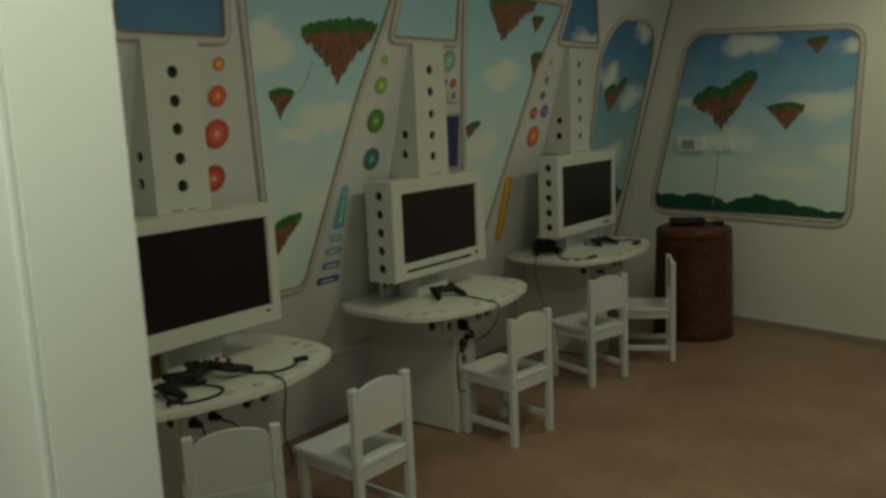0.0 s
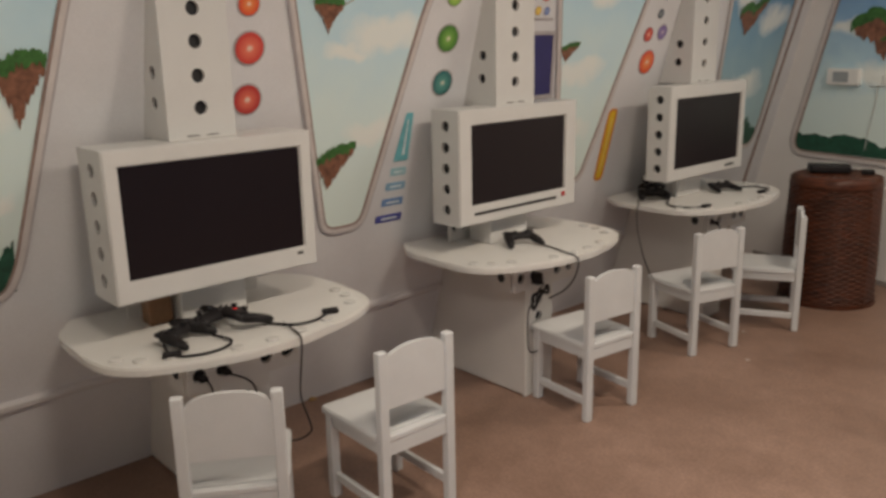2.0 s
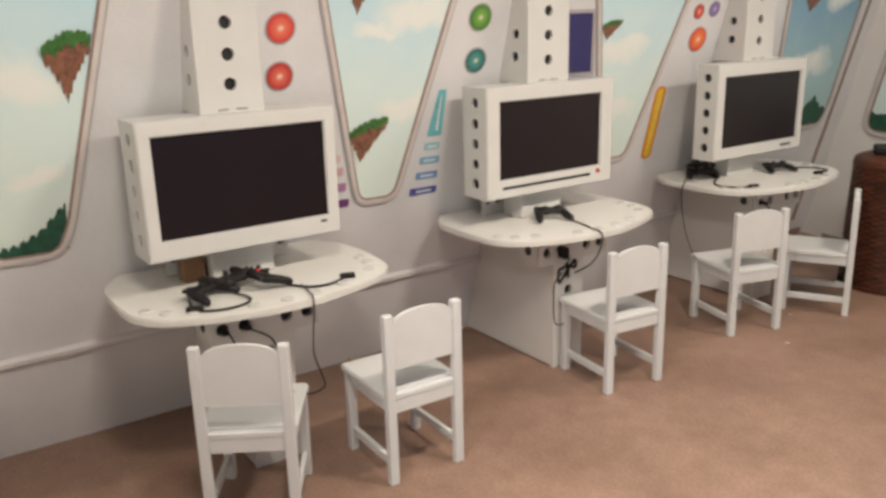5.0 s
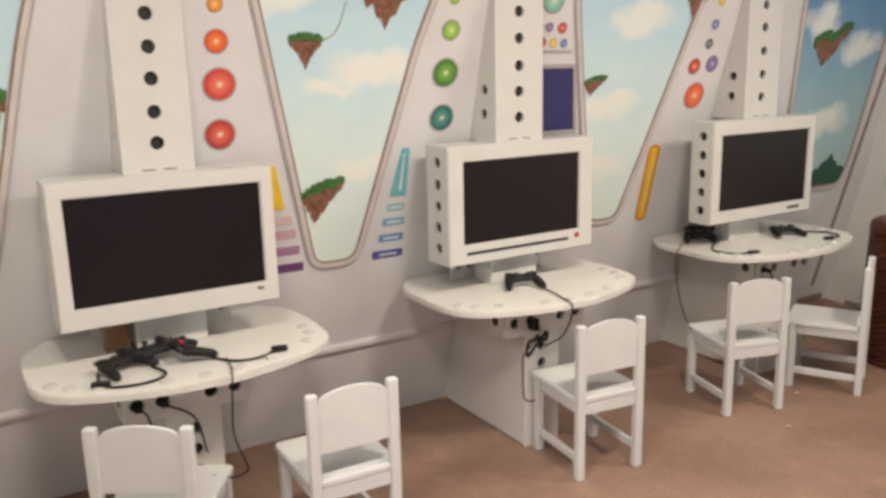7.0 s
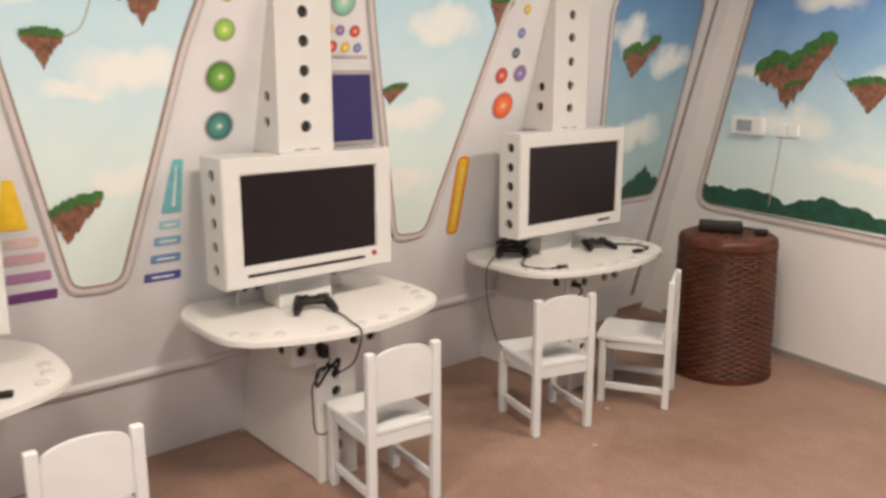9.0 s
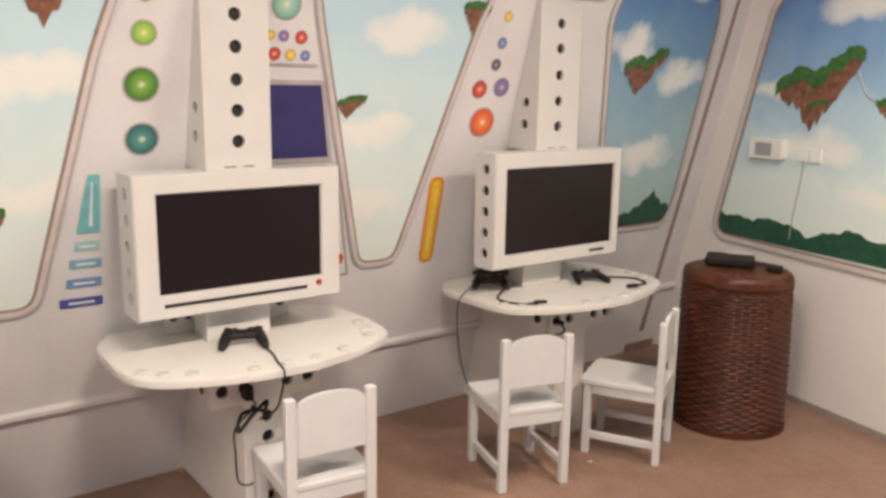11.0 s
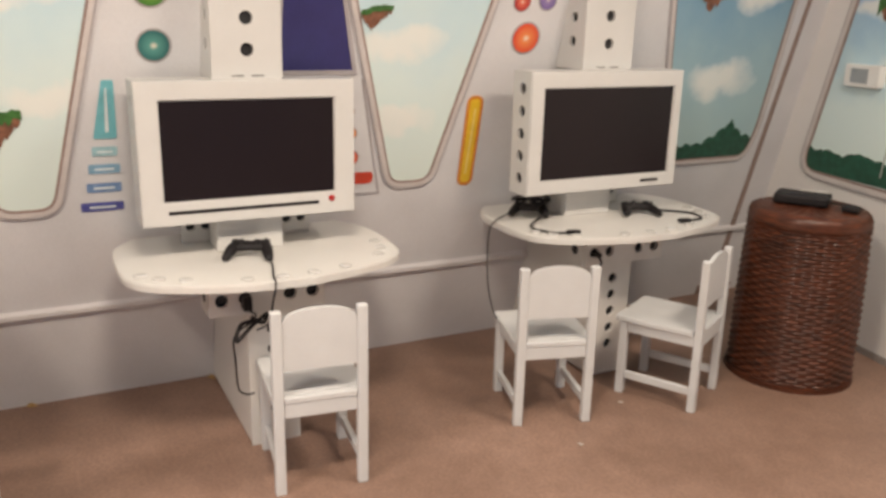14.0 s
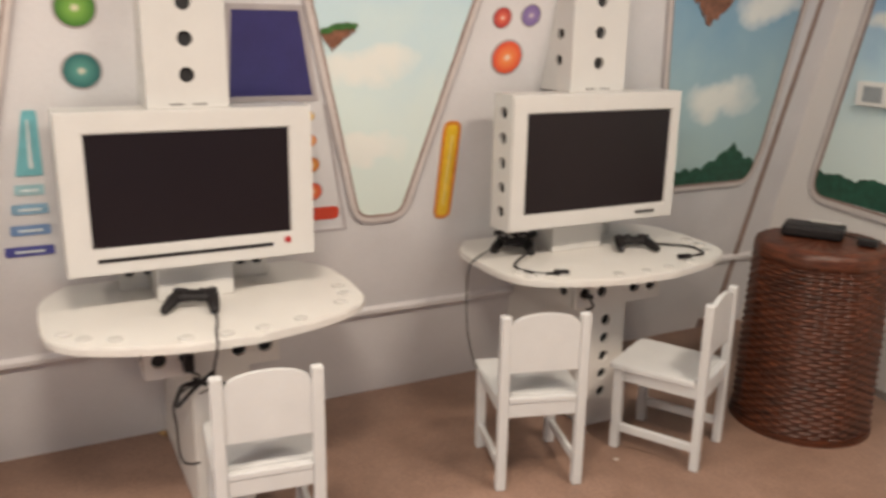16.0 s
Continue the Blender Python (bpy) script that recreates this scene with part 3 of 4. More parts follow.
# painted controls


def ball(parent, colour, y, z, r):
    """A painted ball button with a grey ring round it."""
    up = Vector((LEAN, 0, 1)).normalized()
    m = Matrix((Vector((0, 1, 0)), up, WALL_N)).transposed().to_4x4()
    m.translation = on_mural(y, z, 0.002)
    ob = part("button", cylinder(0.048, 0.047, 0.0, 0.003, 28), DOT[colour], parent, colour + " painted ball button", m=m @ Matrix.Scale(r / 0.048, 4))
    k = [(1.13 * 0.048 * math.cos(i * math.pi / 14), 1.13 * 0.048 * math.sin(i * math.pi / 14)) for i in range(28)]
    part("ring", ribbon(k, [(a / 1.13, b / 1.13) for a, b in k], 0.0016, lambda a, b, c: (a, b, c - 0.001)), DOT_RING, ob, "grey painted ring")


def bar(parent, colour, points, glint=True, layer=0.002, soft_end=0.006):
    """A painted light bar with a dark rim and a pale glint."""
    loop = rounded(points, soft_end, 4)
    ob = part("light_bar", prism(loop, 0.0015, lambda a, b, c: on_mural(a, b, layer + c)), BAR[colour], parent, colour.replace("_", " ") + " painted light bar")
    if colour == "yellow" and glint:
        part("rim", ribbon(inset(loop, -0.007), inset(loop, 0.006), 0.0025, lambda a, b, c: on_mural(a, b, layer + c)), BAR["orange"], ob, "orange painted rim")
    if glint:
        cu, cz = sum(a for a, _ in points) / len(points), sum(b for _, b in points) / len(points)
        part("glint", prism([(cu + (a - cu) * (0.6 if abs(points[0][1] - points[2][1]) < 0.08 else 0.16), cz + (b - cz) * (0.22 if abs(points[0][1] - points[2][1]) < 0.08 else 0.75)) for a, b in points], 0.001,
                            lambda a, b, c: on_mural(a, b, layer + 0.0035 + c)), BAR["glint" if colour not in ("yellow",) else "yellow_light"], ob, "pale painted glint")


def quad(y, z, w, h, lean=0.0):
    return [(y - w / 2 - lean * h / 2, z - h / 2), (y + w / 2 - lean * h / 2, z - h / 2), (y + w / 2 + lean * h / 2, z + h / 2), (y - w / 2 + lean * h / 2, z + h / 2)]


def controls(label):
    return thing("control_panel", Matrix.Identity(4), label, "mural", "painted controls")


p1 = controls("painted red and orange ball buttons in a column")
for colour, y, z, r in (("red", 1.958, 1.218, 0.046), ("coral", 1.956, 1.373, 0.048), ("orange", 1.946, 1.500, 0.034), ("amber", 1.942, 1.605, 0.022)):
    ball(p1, colour, y, z, r)
p2 = controls("painted green ball buttons in a column")
for colour, y, z, r in (("teal", 2.786, 1.229, 0.046), ("green", 2.780, 1.389, 0.048), ("lime", 2.783, 1.534, 0.033), ("lime", 2.784, 1.636, 0.018)):
    ball(p2, colour, y, z, r)
p3 = controls("painted yellow bar with pink and purple stripes")
bar(p3, "yellow", [(2.10, 0.945), (2.185, 0.945), (2.145, 1.10), (2.115, 1.10)], False)
for colour, z, w in (("peach", 0.903, 0.10), ("pink", 0.850, 0.115), ("mauve", 0.788, 0.13), ("plum", 0.722, 0.145)):
    bar(p3, colour, quad(2.165 + (0.9 - z) * 0.16, z, w, 0.032), False)
p4 = controls("painted cyan and blue light bars")
bar(p4, "cyan", [(2.597, 0.946), (2.667, 0.946), (2.664, 1.127), (2.630, 1.127)])
for colour, y, z, w in (("cyan_pale", 2.628, 0.905, 0.075), ("sky", 2.624, 0.848, 0.095), ("steel", 2.620, 0.785, 0.105), ("indigo", 2.612, 0.720, 0.13)):
    bar(p4, colour, quad(y, z, w, 0.030), True)
p5 = controls("painted console with small buttons and a dark blue screen")
part("panel", ribbon([(3.165, 1.135), (3.452, 1.135), (3.388, 1.41), (3.165, 1.41)], [(3.180, 1.150), (3.434, 1.150), (3.375, 1.395), (3.180, 1.395)], 0.004, lambda a, b, c: on_mural(a, b, 0.001 + c)), FRAME_SHADE, p5, "grey painted screen border")
part("screen", prism([(3.180, 1.150), (3.434, 1.150), (3.375, 1.395), (3.180, 1.395)], 0.001, lambda a, b, c: on_mural(a, b, 0.002 + c)), NAVY, p5, "dark navy painted screen")
part("panel", prism([(3.165, 1.452), (3.352, 1.452), (3.352, 1.462), (3.165, 1.462)], 0.003, lambda a, b, c: on_mural(a, b, 0.001 + c)), FRAME_SHADE, p5, "grey painted shelf line")
ball(p5, "mint", 3.222, 1.640, 0.045)
for colour, y, z, r in (("yellow", 3.178, 1.547, 0.014), ("purple", 3.222, 1.545, 0.017), ("red", 3.285, 1.543, 0.020), ("red", 3.195, 1.490, 0.020), ("yellow", 3.252, 1.488, 0.017), ("blue", 3.305, 1.487, 0.016)):
    ball(p5, colour, y, z, r)
p6 = controls("painted orange and red indicators in a narrow wedge")
part("panel", slab([on_mural(3.435, 0.69, 0.001), on_mural(3.585, 0.69, 0.001), on_mural(3.585, 0.697, 0.001), on_mural(3.435, 0.697, 0.001)], WALL_N * 0.003), FRAME_SHADE, p6, "grey painted border line")
part("panel", slab([on_mural(3.578, 0.697, 0.001), on_mural(3.585, 0.697, 0.001), on_mural(3.478, 1.12, 0.001), on_mural(3.471, 1.12, 0.001)], WALL_N * 0.003), FRAME_SHADE, p6, "grey painted border line")
for colour, y, z, r in (("yellow", 3.425, 1.084, 0.018), ("amber", 3.435, 1.006, 0.020), ("amber", 3.447, 0.926, 0.024), ("orange", 3.455, 0.835, 0.030)):
    ball(p6, colour, y, z, r)
bar(p6, "red", quad(3.495, 0.756, 0.115, 0.045), False, soft_end=0.02)
p7 = controls("painted yellow light tube on the wall")
bar(p7, "yellow", [(3.922, 0.703), (3.975, 0.703), (3.966, 1.045), (3.911, 1.045)], soft_end=0.024)
p8 = controls("painted orange, red, purple and blue buttons")
for colour, y, z, r in (("orange", 4.108, 1.261, 0.054), ("red", 4.065, 1.387, 0.032), ("purple", 4.174, 1.396, 0.034), ("slate", 4.124, 1.480, 0.021), ("blue", 4.134, 1.560, 0.020), ("yellow", 4.140, 1.655, 0.018)):
    ball(p8, colour, y, z, r)

# ---- stations ----


def side_xz(y):
    return lambda a, b, c: Vector((a, y + c, b))


def front_yz(x):
    return lambda a, b, c: Vector((x - c, a, b))


def tower(yc, x, z0, z1, half, holes, label):
    """A white wedge column that runs into the leaning wall, with round holes."""
    ob = thing("tower", pose(0, 0, 0), label, "column", "towers above the screens")
    top = (x - WALL_X) / LEAN
    z1 = min(z1, top - 0.03)
    part("front_panel", holed([(yc - half, z0), (yc + half, z0), (yc + half, z1), (yc - half, z1)], [(yc, z) for z in holes], 0.0200, 0.012, front_yz(x)), WHITE, ob)
    part("shade_lining", box(x - 0.032, x - 0.026, yc - half + 0.016, yc + half - 0.016, z0 + 0.01, min(z1 - 0.13, top - 0.16)), HOLE_SHADE, ob, "black sheet as the shade seen through the holes")
    # black discs close behind the openings give their inner shade
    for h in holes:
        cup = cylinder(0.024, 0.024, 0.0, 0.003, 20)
        part("hole", cup, HOLE_SHADE, ob, "black disc as the shade in a round hole", m=Matrix.Translation((x - 0.0155, yc, h)) @ pose(0, 0, 0, 0, 90, 0))
    for s in (-1, 1):
        y = yc + s * half
        xb = WALL_X + LEAN * z0 + 0.001
        tri = [(xb, z0), (x - 0.0125, z0), (x - 0.0125, z1), (WALL_X + LEAN * z1 + 0.001, z1)]
        part("side_panel", holed(tri, [(x - 0.075, z0 + 0.10), (x - 0.070, z0 + 0.185)], 0.019, 0.012 * -s, side_xz(y)), WHITE, ob)
        for k in range(2):
            part("hole", cylinder(0.023, 0.023, -0.002, 0.002, 16), HOLE_SHADE, ob, "black disc as the shade in a round hole", m=Matrix.Translation((x - 0.075 + 0.005 * k, y - s * 0.016, z0 + 0.10 + 0.085 * k)) @ pose(0, 0, 0, 90, 0, 0))
    part("top_panel", box(WALL_X + LEAN * z1 + 0.002, x, yc - half, yc + half, z1 + 0.0005, z1 + 0.012), WHITE, ob)
    for s in (-0.03, 0.03):
        part("slot", box(x - 0.0005, x + 0.0015, yc + s - 0.018, yc + s + 0.018, z0 + 0.008, z0 + 0.011), DARKGREY, ob, "thin vent slot")
    return ob


def television(y0, y1, z0, z1, sy0, sy1, sz0, sz1, x, deep, style, label):
    """A white boxed screen: bezel, dark glass set back, holed sides, back and neck."""
    ob = thing("television", pose(0, 0, 0), label, "television", "screens on the desks")
    bez = [(y0, z0), (y1, z0), (y1, z1), (y0, z1)]
    win = [(sy0, sz0), (sy1, sz0), (sy1, sz1), (sy0, sz1)]
    bm = ribbon(bez, win, 0.022, lambda a, b, c: Vector((x - 0.022 + c, a, b)))
    rim = [e for e in bm.edges if all(v.co.x > x - 0.001 for v in e.verts) and (e.verts[0].co - e.verts[1].co).length > 0.2]
    bmesh.ops.bevel(bm, geom=rim, offset=0.004, segments=2, affect="EDGES")
    part("bezel", bm, WHITE, ob, "white screen surround")
    part("screen", box(x - 0.020, x - 0.010, sy0 - 0.006, sy1 + 0.006, sz0 - 0.006, sz1 + 0.006), SCREEN, ob, "black switched-off screen")
    n = 5
    hz = [z0 + (z1 - z0) * (k + 0.75) / (n + 0.5) for k in range(n)]
    for s, y in ((1, y0), (-1, y1)):
        part("side_panel", holed([(x - deep, z0), (x - 0.0225, z0), (x - 0.0225, z1), (x - deep, z1)], [(x - deep * 0.52, h) for h in hz], 0.020, 0.010 * s, side_xz(y)), WHITE, ob)
        # a black disc behind each side opening paints its shade
        for h in hz:
            part("hole", cylinder(0.024, 0.024, -0.002, 0.002, 18), HOLE_SHADE, ob, "black disc as the shade in a round hole", m=Matrix.Translation((x - deep * 0.52, y + s * 0.014, h)) @ pose(0, 0, 0, 90, 0, 0))
    part("top_panel", box(x - deep, x - 0.0225, y0 + 0.0105, y1 - 0.0105, z1 - 0.012, z1), WHITE, ob)
    part("bottom_panel", box(x - deep, x - 0.0225, y0 + 0.0105, y1 - 0.0105, z0, z0 + 0.012), WHITE, ob)
    part("back_panel", box(x - deep - 0.008, x - deep - 0.0005, y0, y1, z0, z1), WHITE, ob)
    if style == "slot":
        part("slot", box(x - 0.004, x + 0.002, sy0 + 0.01, sy1 - 0.055, sz0 - 0.037, sz0 - 0.027), BLACK, ob, "long black disc slot")
        part("button", cylinder(0.010, 0.009, 0.0, 0.006, 18), RED_LED, ob, "dark red power button", m=Matrix.Translation((x - 0.001, sy1 - 0.012, sz0 - 0.022)) @ pose(0, 0, 0, 0, 90, 0))
    elif style == "badge":
        part("badge", box(x - 0.002, x + 0.0015, sy1 - 0.13, sy1 - 0.045, sz0 - 0.032, sz0 - 0.021, 0.001), DARKGREY, ob, "small dark badge")
    else:
        part("badge", box(x - 0.002, x + 0.0012, sy1 - 0.030, sy1 - 0.008, sz0 - 0.022, sz0 - 0.014, 0.001), DARKGREY, ob, "tiny grey badge")
    mid = (y0 + y1) / 2
    part("neck", box(-2.52, -2.40, mid - 0.105, mid + 0.105, 0.6185, z0 - 0.001, 0.004), WHITE, ob, "white block under the screen")
    return ob


def desk(yc, half, top, col0, col1, label, aside=0.0):
    """A white wall desk: rounded top with raised studs, crossbar and column with round holes."""
    ob = thing("wall_desk", pose(0, 0, 0), label, "desk", "desks along the wall")
    outline = [(-2.672, -half * 0.80), (-2.56, -half * 0.97), (-2.40, -half), (-2.24, -half * 0.98), (-2.15, -half * 0.85), (-2.09, -half * 0.58), (-2.052, -half * 0.25), (-2.043, 0.04)]
    loop = outline + [(a, -b) for a, b in reversed(outline[:-1])]
    fine = [(p.x, p.y) for p in spline([(a, b, 0) for a, b in loop], 4)]
    bm = prism(fine, 0.022, lambda a, b, c: Vector((a, yc + b, top - 0.022 + c)), 0.004)
    part("tabletop", bm, DESK_WHITE, ob, "white half-oval top")
    for b, a in ((-0.88, -2.24), (-0.78, -2.19), (-0.62, -2.155), (-0.25, -2.095), (-0.02, -2.085), (0.20, -2.09), (0.45, -2.115), (0.78, -2.20), (0.86, -2.27), (0.88, -2.34)):
        part("stud", cylinder(0.020, 0.018, 0.0, 0.006, 20, 0.0015), STUD, ob, m=Matrix.Translation((a, yc + b * half, top + 0.0002)))
    xf = -2.205
    cm = (col0 + col1) / 2
    b0, b1 = cm + aside - 0.203, cm + aside + 0.152
    hz = 0.524
    bar_holes = [(cm + aside + k, hz) for k in (-0.166, -0.096, 0.042, 0.113)]
    part("crossbar", holed([(b0, 0.474), (b1, 0.474), (b1, top - 0.0235), (b0, top - 0.0235)], bar_holes, 0.020, 0.014, front_yz(xf)), DESK_WHITE, ob, "white holed crossbar")
    # shade in the bar's openings, put in as black discs
    for a, b in bar_holes:
        part("hole", cylinder(0.025, 0.025, -0.002, 0.002, 20), HOLE_SHADE, ob, "black disc as the shade in a round hole", m=Matrix.Translation((xf - 0.018, a, b)) @ pose(0, 0, 0, 0, 90, 0))
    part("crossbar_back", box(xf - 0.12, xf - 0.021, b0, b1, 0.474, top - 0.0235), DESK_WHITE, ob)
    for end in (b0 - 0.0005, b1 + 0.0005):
        part("hole", cylinder(0.019, 0.019, -0.001, 0.001, 18), HOLE_SHADE, ob, "black disc as the shade in a round hole", m=Matrix.Translation((xf - 0.07, end, hz)) @ pose(0, 0, 0, 90, 0, 0))
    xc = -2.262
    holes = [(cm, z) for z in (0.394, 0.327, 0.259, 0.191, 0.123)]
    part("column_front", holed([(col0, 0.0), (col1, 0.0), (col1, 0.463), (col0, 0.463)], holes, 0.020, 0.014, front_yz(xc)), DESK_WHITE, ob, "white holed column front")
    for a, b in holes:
        part("hole", cylinder(0.025, 0.025, -0.002, 0.002, 20), HOLE_SHADE, ob, "black disc as the shade in a round hole", m=Matrix.Translation((xc - 0.018, a, b)) @ pose(0, 0, 0, 0, 90, 0))
    foot, high = WALL_X + 0.002, WALL_X + LEAN * (top - 0.024) + 0.002
    for s, y in ((1, col0), (-1, col1)):
        part("side_board", prism([(foot, 0.008), (xc - 0.0145, 0.008), (xc - 0.0145, 0.463), (xf - 0.1205, 0.463), (xf - 0.1205, top - 0.0235), (high, top - 0.0235)], 0.016 * s, side_xz(y)), DESK_WHITE, ob, "white side board reaching the wall")
    part("rear_board", holed([(cm - 0.215, top + 0.001), (cm + 0.215, top + 0.001), (cm + 0.215, top + 0.10), (cm - 0.215, top + 0.10)], [(cm + k, top + 0.055) for k in (-0.185, -0.135, 0.135, 0.185)], 0.015, 0.012, front_yz(-2.545)), DESK_WHITE, ob, "white holed board behind the neck")
    # one black sheet gives the shade behind this board's openings
    part("hole", box(-2.565, -2.5575, cm - 0.21, cm + 0.21, top + 0.01, top + 0.095), HOLE_SHADE, ob, "black backing as the shade behind the holes")
    return ob


DESK_TOP = 0.618
desk(1.770, 0.430, DESK_TOP, 1.683, 1.843, "white half-oval wall desk with game controllers on it")
desk(3.058, 0.430, DESK_TOP, 2.982, 3.142, "white half-oval wall desk with one game controller")
desk(4.410, 0.455, DESK_TOP, 4.310, 4.475, "white half-oval wall desk beside the wicker basket", 0.025)
television(1.442, 2.070, 0.732, 1.146, 1.482, 2.030, 0.794, 1.101, -2.315, 0.160, "plain", "white boxed screen, switched off, on the desk")
television(2.708, 3.366, 0.731, 1.155, 2.773, 3.299, 0.803, 1.099, -2.335, 0.140, "slot", "white boxed screen with a disc slot, switched off")
television(4.010, 4.694, 0.731, 1.171, 4.068, 4.655, 0.784, 1.112, -2.310, 0.110, "badge", "white boxed screen, switched off, beside the wicker basket")
tower(1.759, -2.380, 1.1465, 1.68, 0.102, [1.232, 1.320, 1.413, 1.501, 1.591], "white tapering tower with five round holes")
tower(3.042, -2.372, 1.1555, 1.715, 0.106, [1.241, 1.333, 1.424, 1.520, 1.613], "white tapering tower with five round holes")
tower(4.370, -2.365, 1.1715, 1.732, 0.110, [1.264, 1.362, 1.462, 1.563, 1.657], "white tapering tower with five round holes")

# ---- chairs ----


def build_chair():
    """A small white child's chair, back posts on the local y axis, facing -x."""
    ob = thing("child_chair", Matrix.Identity(4), "small white painted wooden child's chair", "chair", "children's chairs")
    for y in (-0.122, 0.122):
        part("leg", box(-0.014, 0.014, y - 0.0155, y + 0.0155, 0.0, 0.564, 0.004), CHAIR_WHITE, ob, "tall back leg and post")
        part("leg", box(-0.290, -0.260, y - 0.0155, y + 0.0155, 0.0, 0.287, 0.004), CHAIR_WHITE, ob)
        part("stretcher", box(-0.2595, -0.0145, y - 0.008, y + 0.008, 0.062, 0.090, 0.002), CHAIR_WHITE, ob)
        part("apron", box(-0.2595, -0.0145, y - 0.008, y + 0.008, 0.246, 0.287, 0.002), CHAIR_WHITE, ob)
    part("apron", box(-0.283, -0.267, -0.106, 0.106, 0.246, 0.287, 0.002), CHAIR_WHITE, ob)
    part("apron", box(-0.008, 0.008, -0.106, 0.106, 0.242, 0.286, 0.002), CHAIR_WHITE, ob)
    seat = rounded([(-0.308, -0.143), (-0.015, -0.138), (-0.015, 0.138), (-0.308, 0.143)], 0.018)
    part("seat", prism(seat, 0.018, lambda a, b, c: Vector((a, b, 0.2875 + c)), 0.004), CHAIR_WHITE, ob)
    part("seat_back_rail", box(-0.0145, 0.010, -0.106, 0.106, 0.2865, 0.3055, 0.003), CHAIR_WHITE, ob)
    arch = [(-0.1062, 0.388), (0.1062, 0.388)] + [(0.1062 * math.cos(math.pi * i / 20), 0.524 + 0.044 * math.sin(math.pi * i / 20) ** 0.8) for i in range(21)]
    part("backrest", prism(arch, 0.014, lambda a, b, c: Vector((0.007 - c, a, b))), CHAIR_WHITE, ob, "arched back board")
    return ob


CHAIRS = [(-1.965, 1.554, -32, "small white child's chair turned towards the first desk"), (-1.906, 2.116, -2, "small white child's chair between two desks"),
          (-1.938, 3.108, -7, "small white child's chair at the middle desk"), (-1.997, 3.957, -16.3, "small white child's chair at the last desk"),
          (-1.917, 4.574, 28.5, "small white child's chair turned aside by the basket")]
chair = build_chair()
for i, (cx, cy, turn, label) in enumerate(CHAIRS):
    if i == 0:
        chair.matrix_basis = pose(cx, cy, 0, 0, 0, turn)
        tagged(chair, label)
    else:
        tagged(copy_thing(chair, pose(cx, cy, 0, 0, 0, turn)), label)

# ---- basket ----


def facet(a):
    """How far a softly eight-sided outline lies from a round one at the angle a."""
    k = ((a + math.radians(85) + math.pi / 8) % (math.pi / 4)) - math.pi / 8
    return 0.6 + 0.4 * 1.03 * math.cos(math.pi / 8) / math.cos(k)


def basket(x, y, r0, r1, h):
    ob = thing("wicker_basket", pose(x, y, 0), "dark brown wicker laundry basket with a lid", "basket")
    rows, n = 44, 176
    bm = bmesh.new()
    rings = []
    for j in range(rows * 2 + 1):
        f = j / (rows * 2)
        ring = []
        for i in range(n):
            a = 2 * math.pi * i / n
            weave = 0.0034 * math.sin(a * 22 + (j // 2 % 2) * math.pi) * (1 if j % 2 else 0.2) + (0.0026 if j % 2 else -0.0026)
            r = (r0 + (r1 - r0) * f + 0.003 * math.sin(math.pi * f)) * facet(a) + weave
            ring.append(bm.verts.new((r * math.cos(a), r * math.sin(a), 0.004 + (h - 0.06) * f)))
        rings.append(ring)
    for p, q in zip(rings, rings[1:]):
        for i in range(n):
            bm.faces.new((p[i], p[(i + 1) % n], q[(i + 1) % n], q[i]))
    bm.faces.new(rings[0])
    bm.faces.new(rings[-1])
    part("body", bm, WICKER, ob, "woven brown wicker side")
    bm = bmesh.new()
    rings = []
    prof = [(r1 + 0.002, h - 0.058), (r1 + 0.003, h - 0.045), (r1 + 0.001, h - 0.025), (r1 - 0.004, h - 0.010), (r1 - 0.018, h)] + [(r1 - 0.024 - k * (r1 - 0.04) / 14, h + 0.001 + 0.003 * (k % 2)) for k in range(1, 15)]
    for j, (r, z) in enumerate(prof):
        rings.append([bm.verts.new((facet(2 * math.pi * i / 96) * (r + 0.0022 * math.sin(i * math.pi / 2 + j * math.pi)) * math.cos(2 * math.pi * i / 96), facet(2 * math.pi * i / 96) * (r + 0.0022 * math.sin(i * math.pi / 2 + j * math.pi)) * math.sin(2 * math.pi * i / 96), z + 0.0012 * math.sin(i * math.pi / 2 + j * math.pi))) for i in range(96)])
    for p, q in zip(rings, rings[1:]):
        for i in range(96):
            bm.faces.new((p[i], p[(i + 1) % 96], q[(i + 1) % 96], q[i]))
    bm.faces.new(rings[0])
    bm.faces.new(rings[-1])
    part("lid", bm, WICKER, ob, "round woven lid", True)
    part("base_rim", ribbon([((r0 + 0.008) * math.cos(i * math.pi / 24), (r0 + 0.008) * math.sin(i * math.pi / 24)) for i in range(48)], [((r0 - 0.02) * math.cos(i * math.pi / 24), (r0 - 0.02) * math.sin(i * math.pi / 24)) for i in range(48)], 0.02, lambda a, b, c: (a, b, c)), WICKER, ob)
    return ob


basket(-1.985, 5.095, 0.234, 0.222, 0.675)

# ---- controllers and cables ----


def lump(stations, n=14):
    """A smooth body through oval sections (x, y, z, half width across y, half height, turn)."""
    bm = bmesh.new()
    rings = []
    for x, y, z, ry, rz, turn in stations:
        c, s = math.cos(turn), math.sin(turn)
        rings.append([bm.verts.new((x - s * ry * math.cos(2 * math.pi * k / n), y + c * ry * math.cos(2 * math.pi * k / n), z + rz * math.sin(2 * math.pi * k / n))) for k in range(n)])
    for p, q in zip(rings, rings[1:]):
        for k in range(n):
            bm.faces.new((p[k], p[(k + 1) % n], q[(k + 1) % n], q[k]))
    bm.faces.new(rings[0])
    bm.faces.new(rings[-1])
    return bm


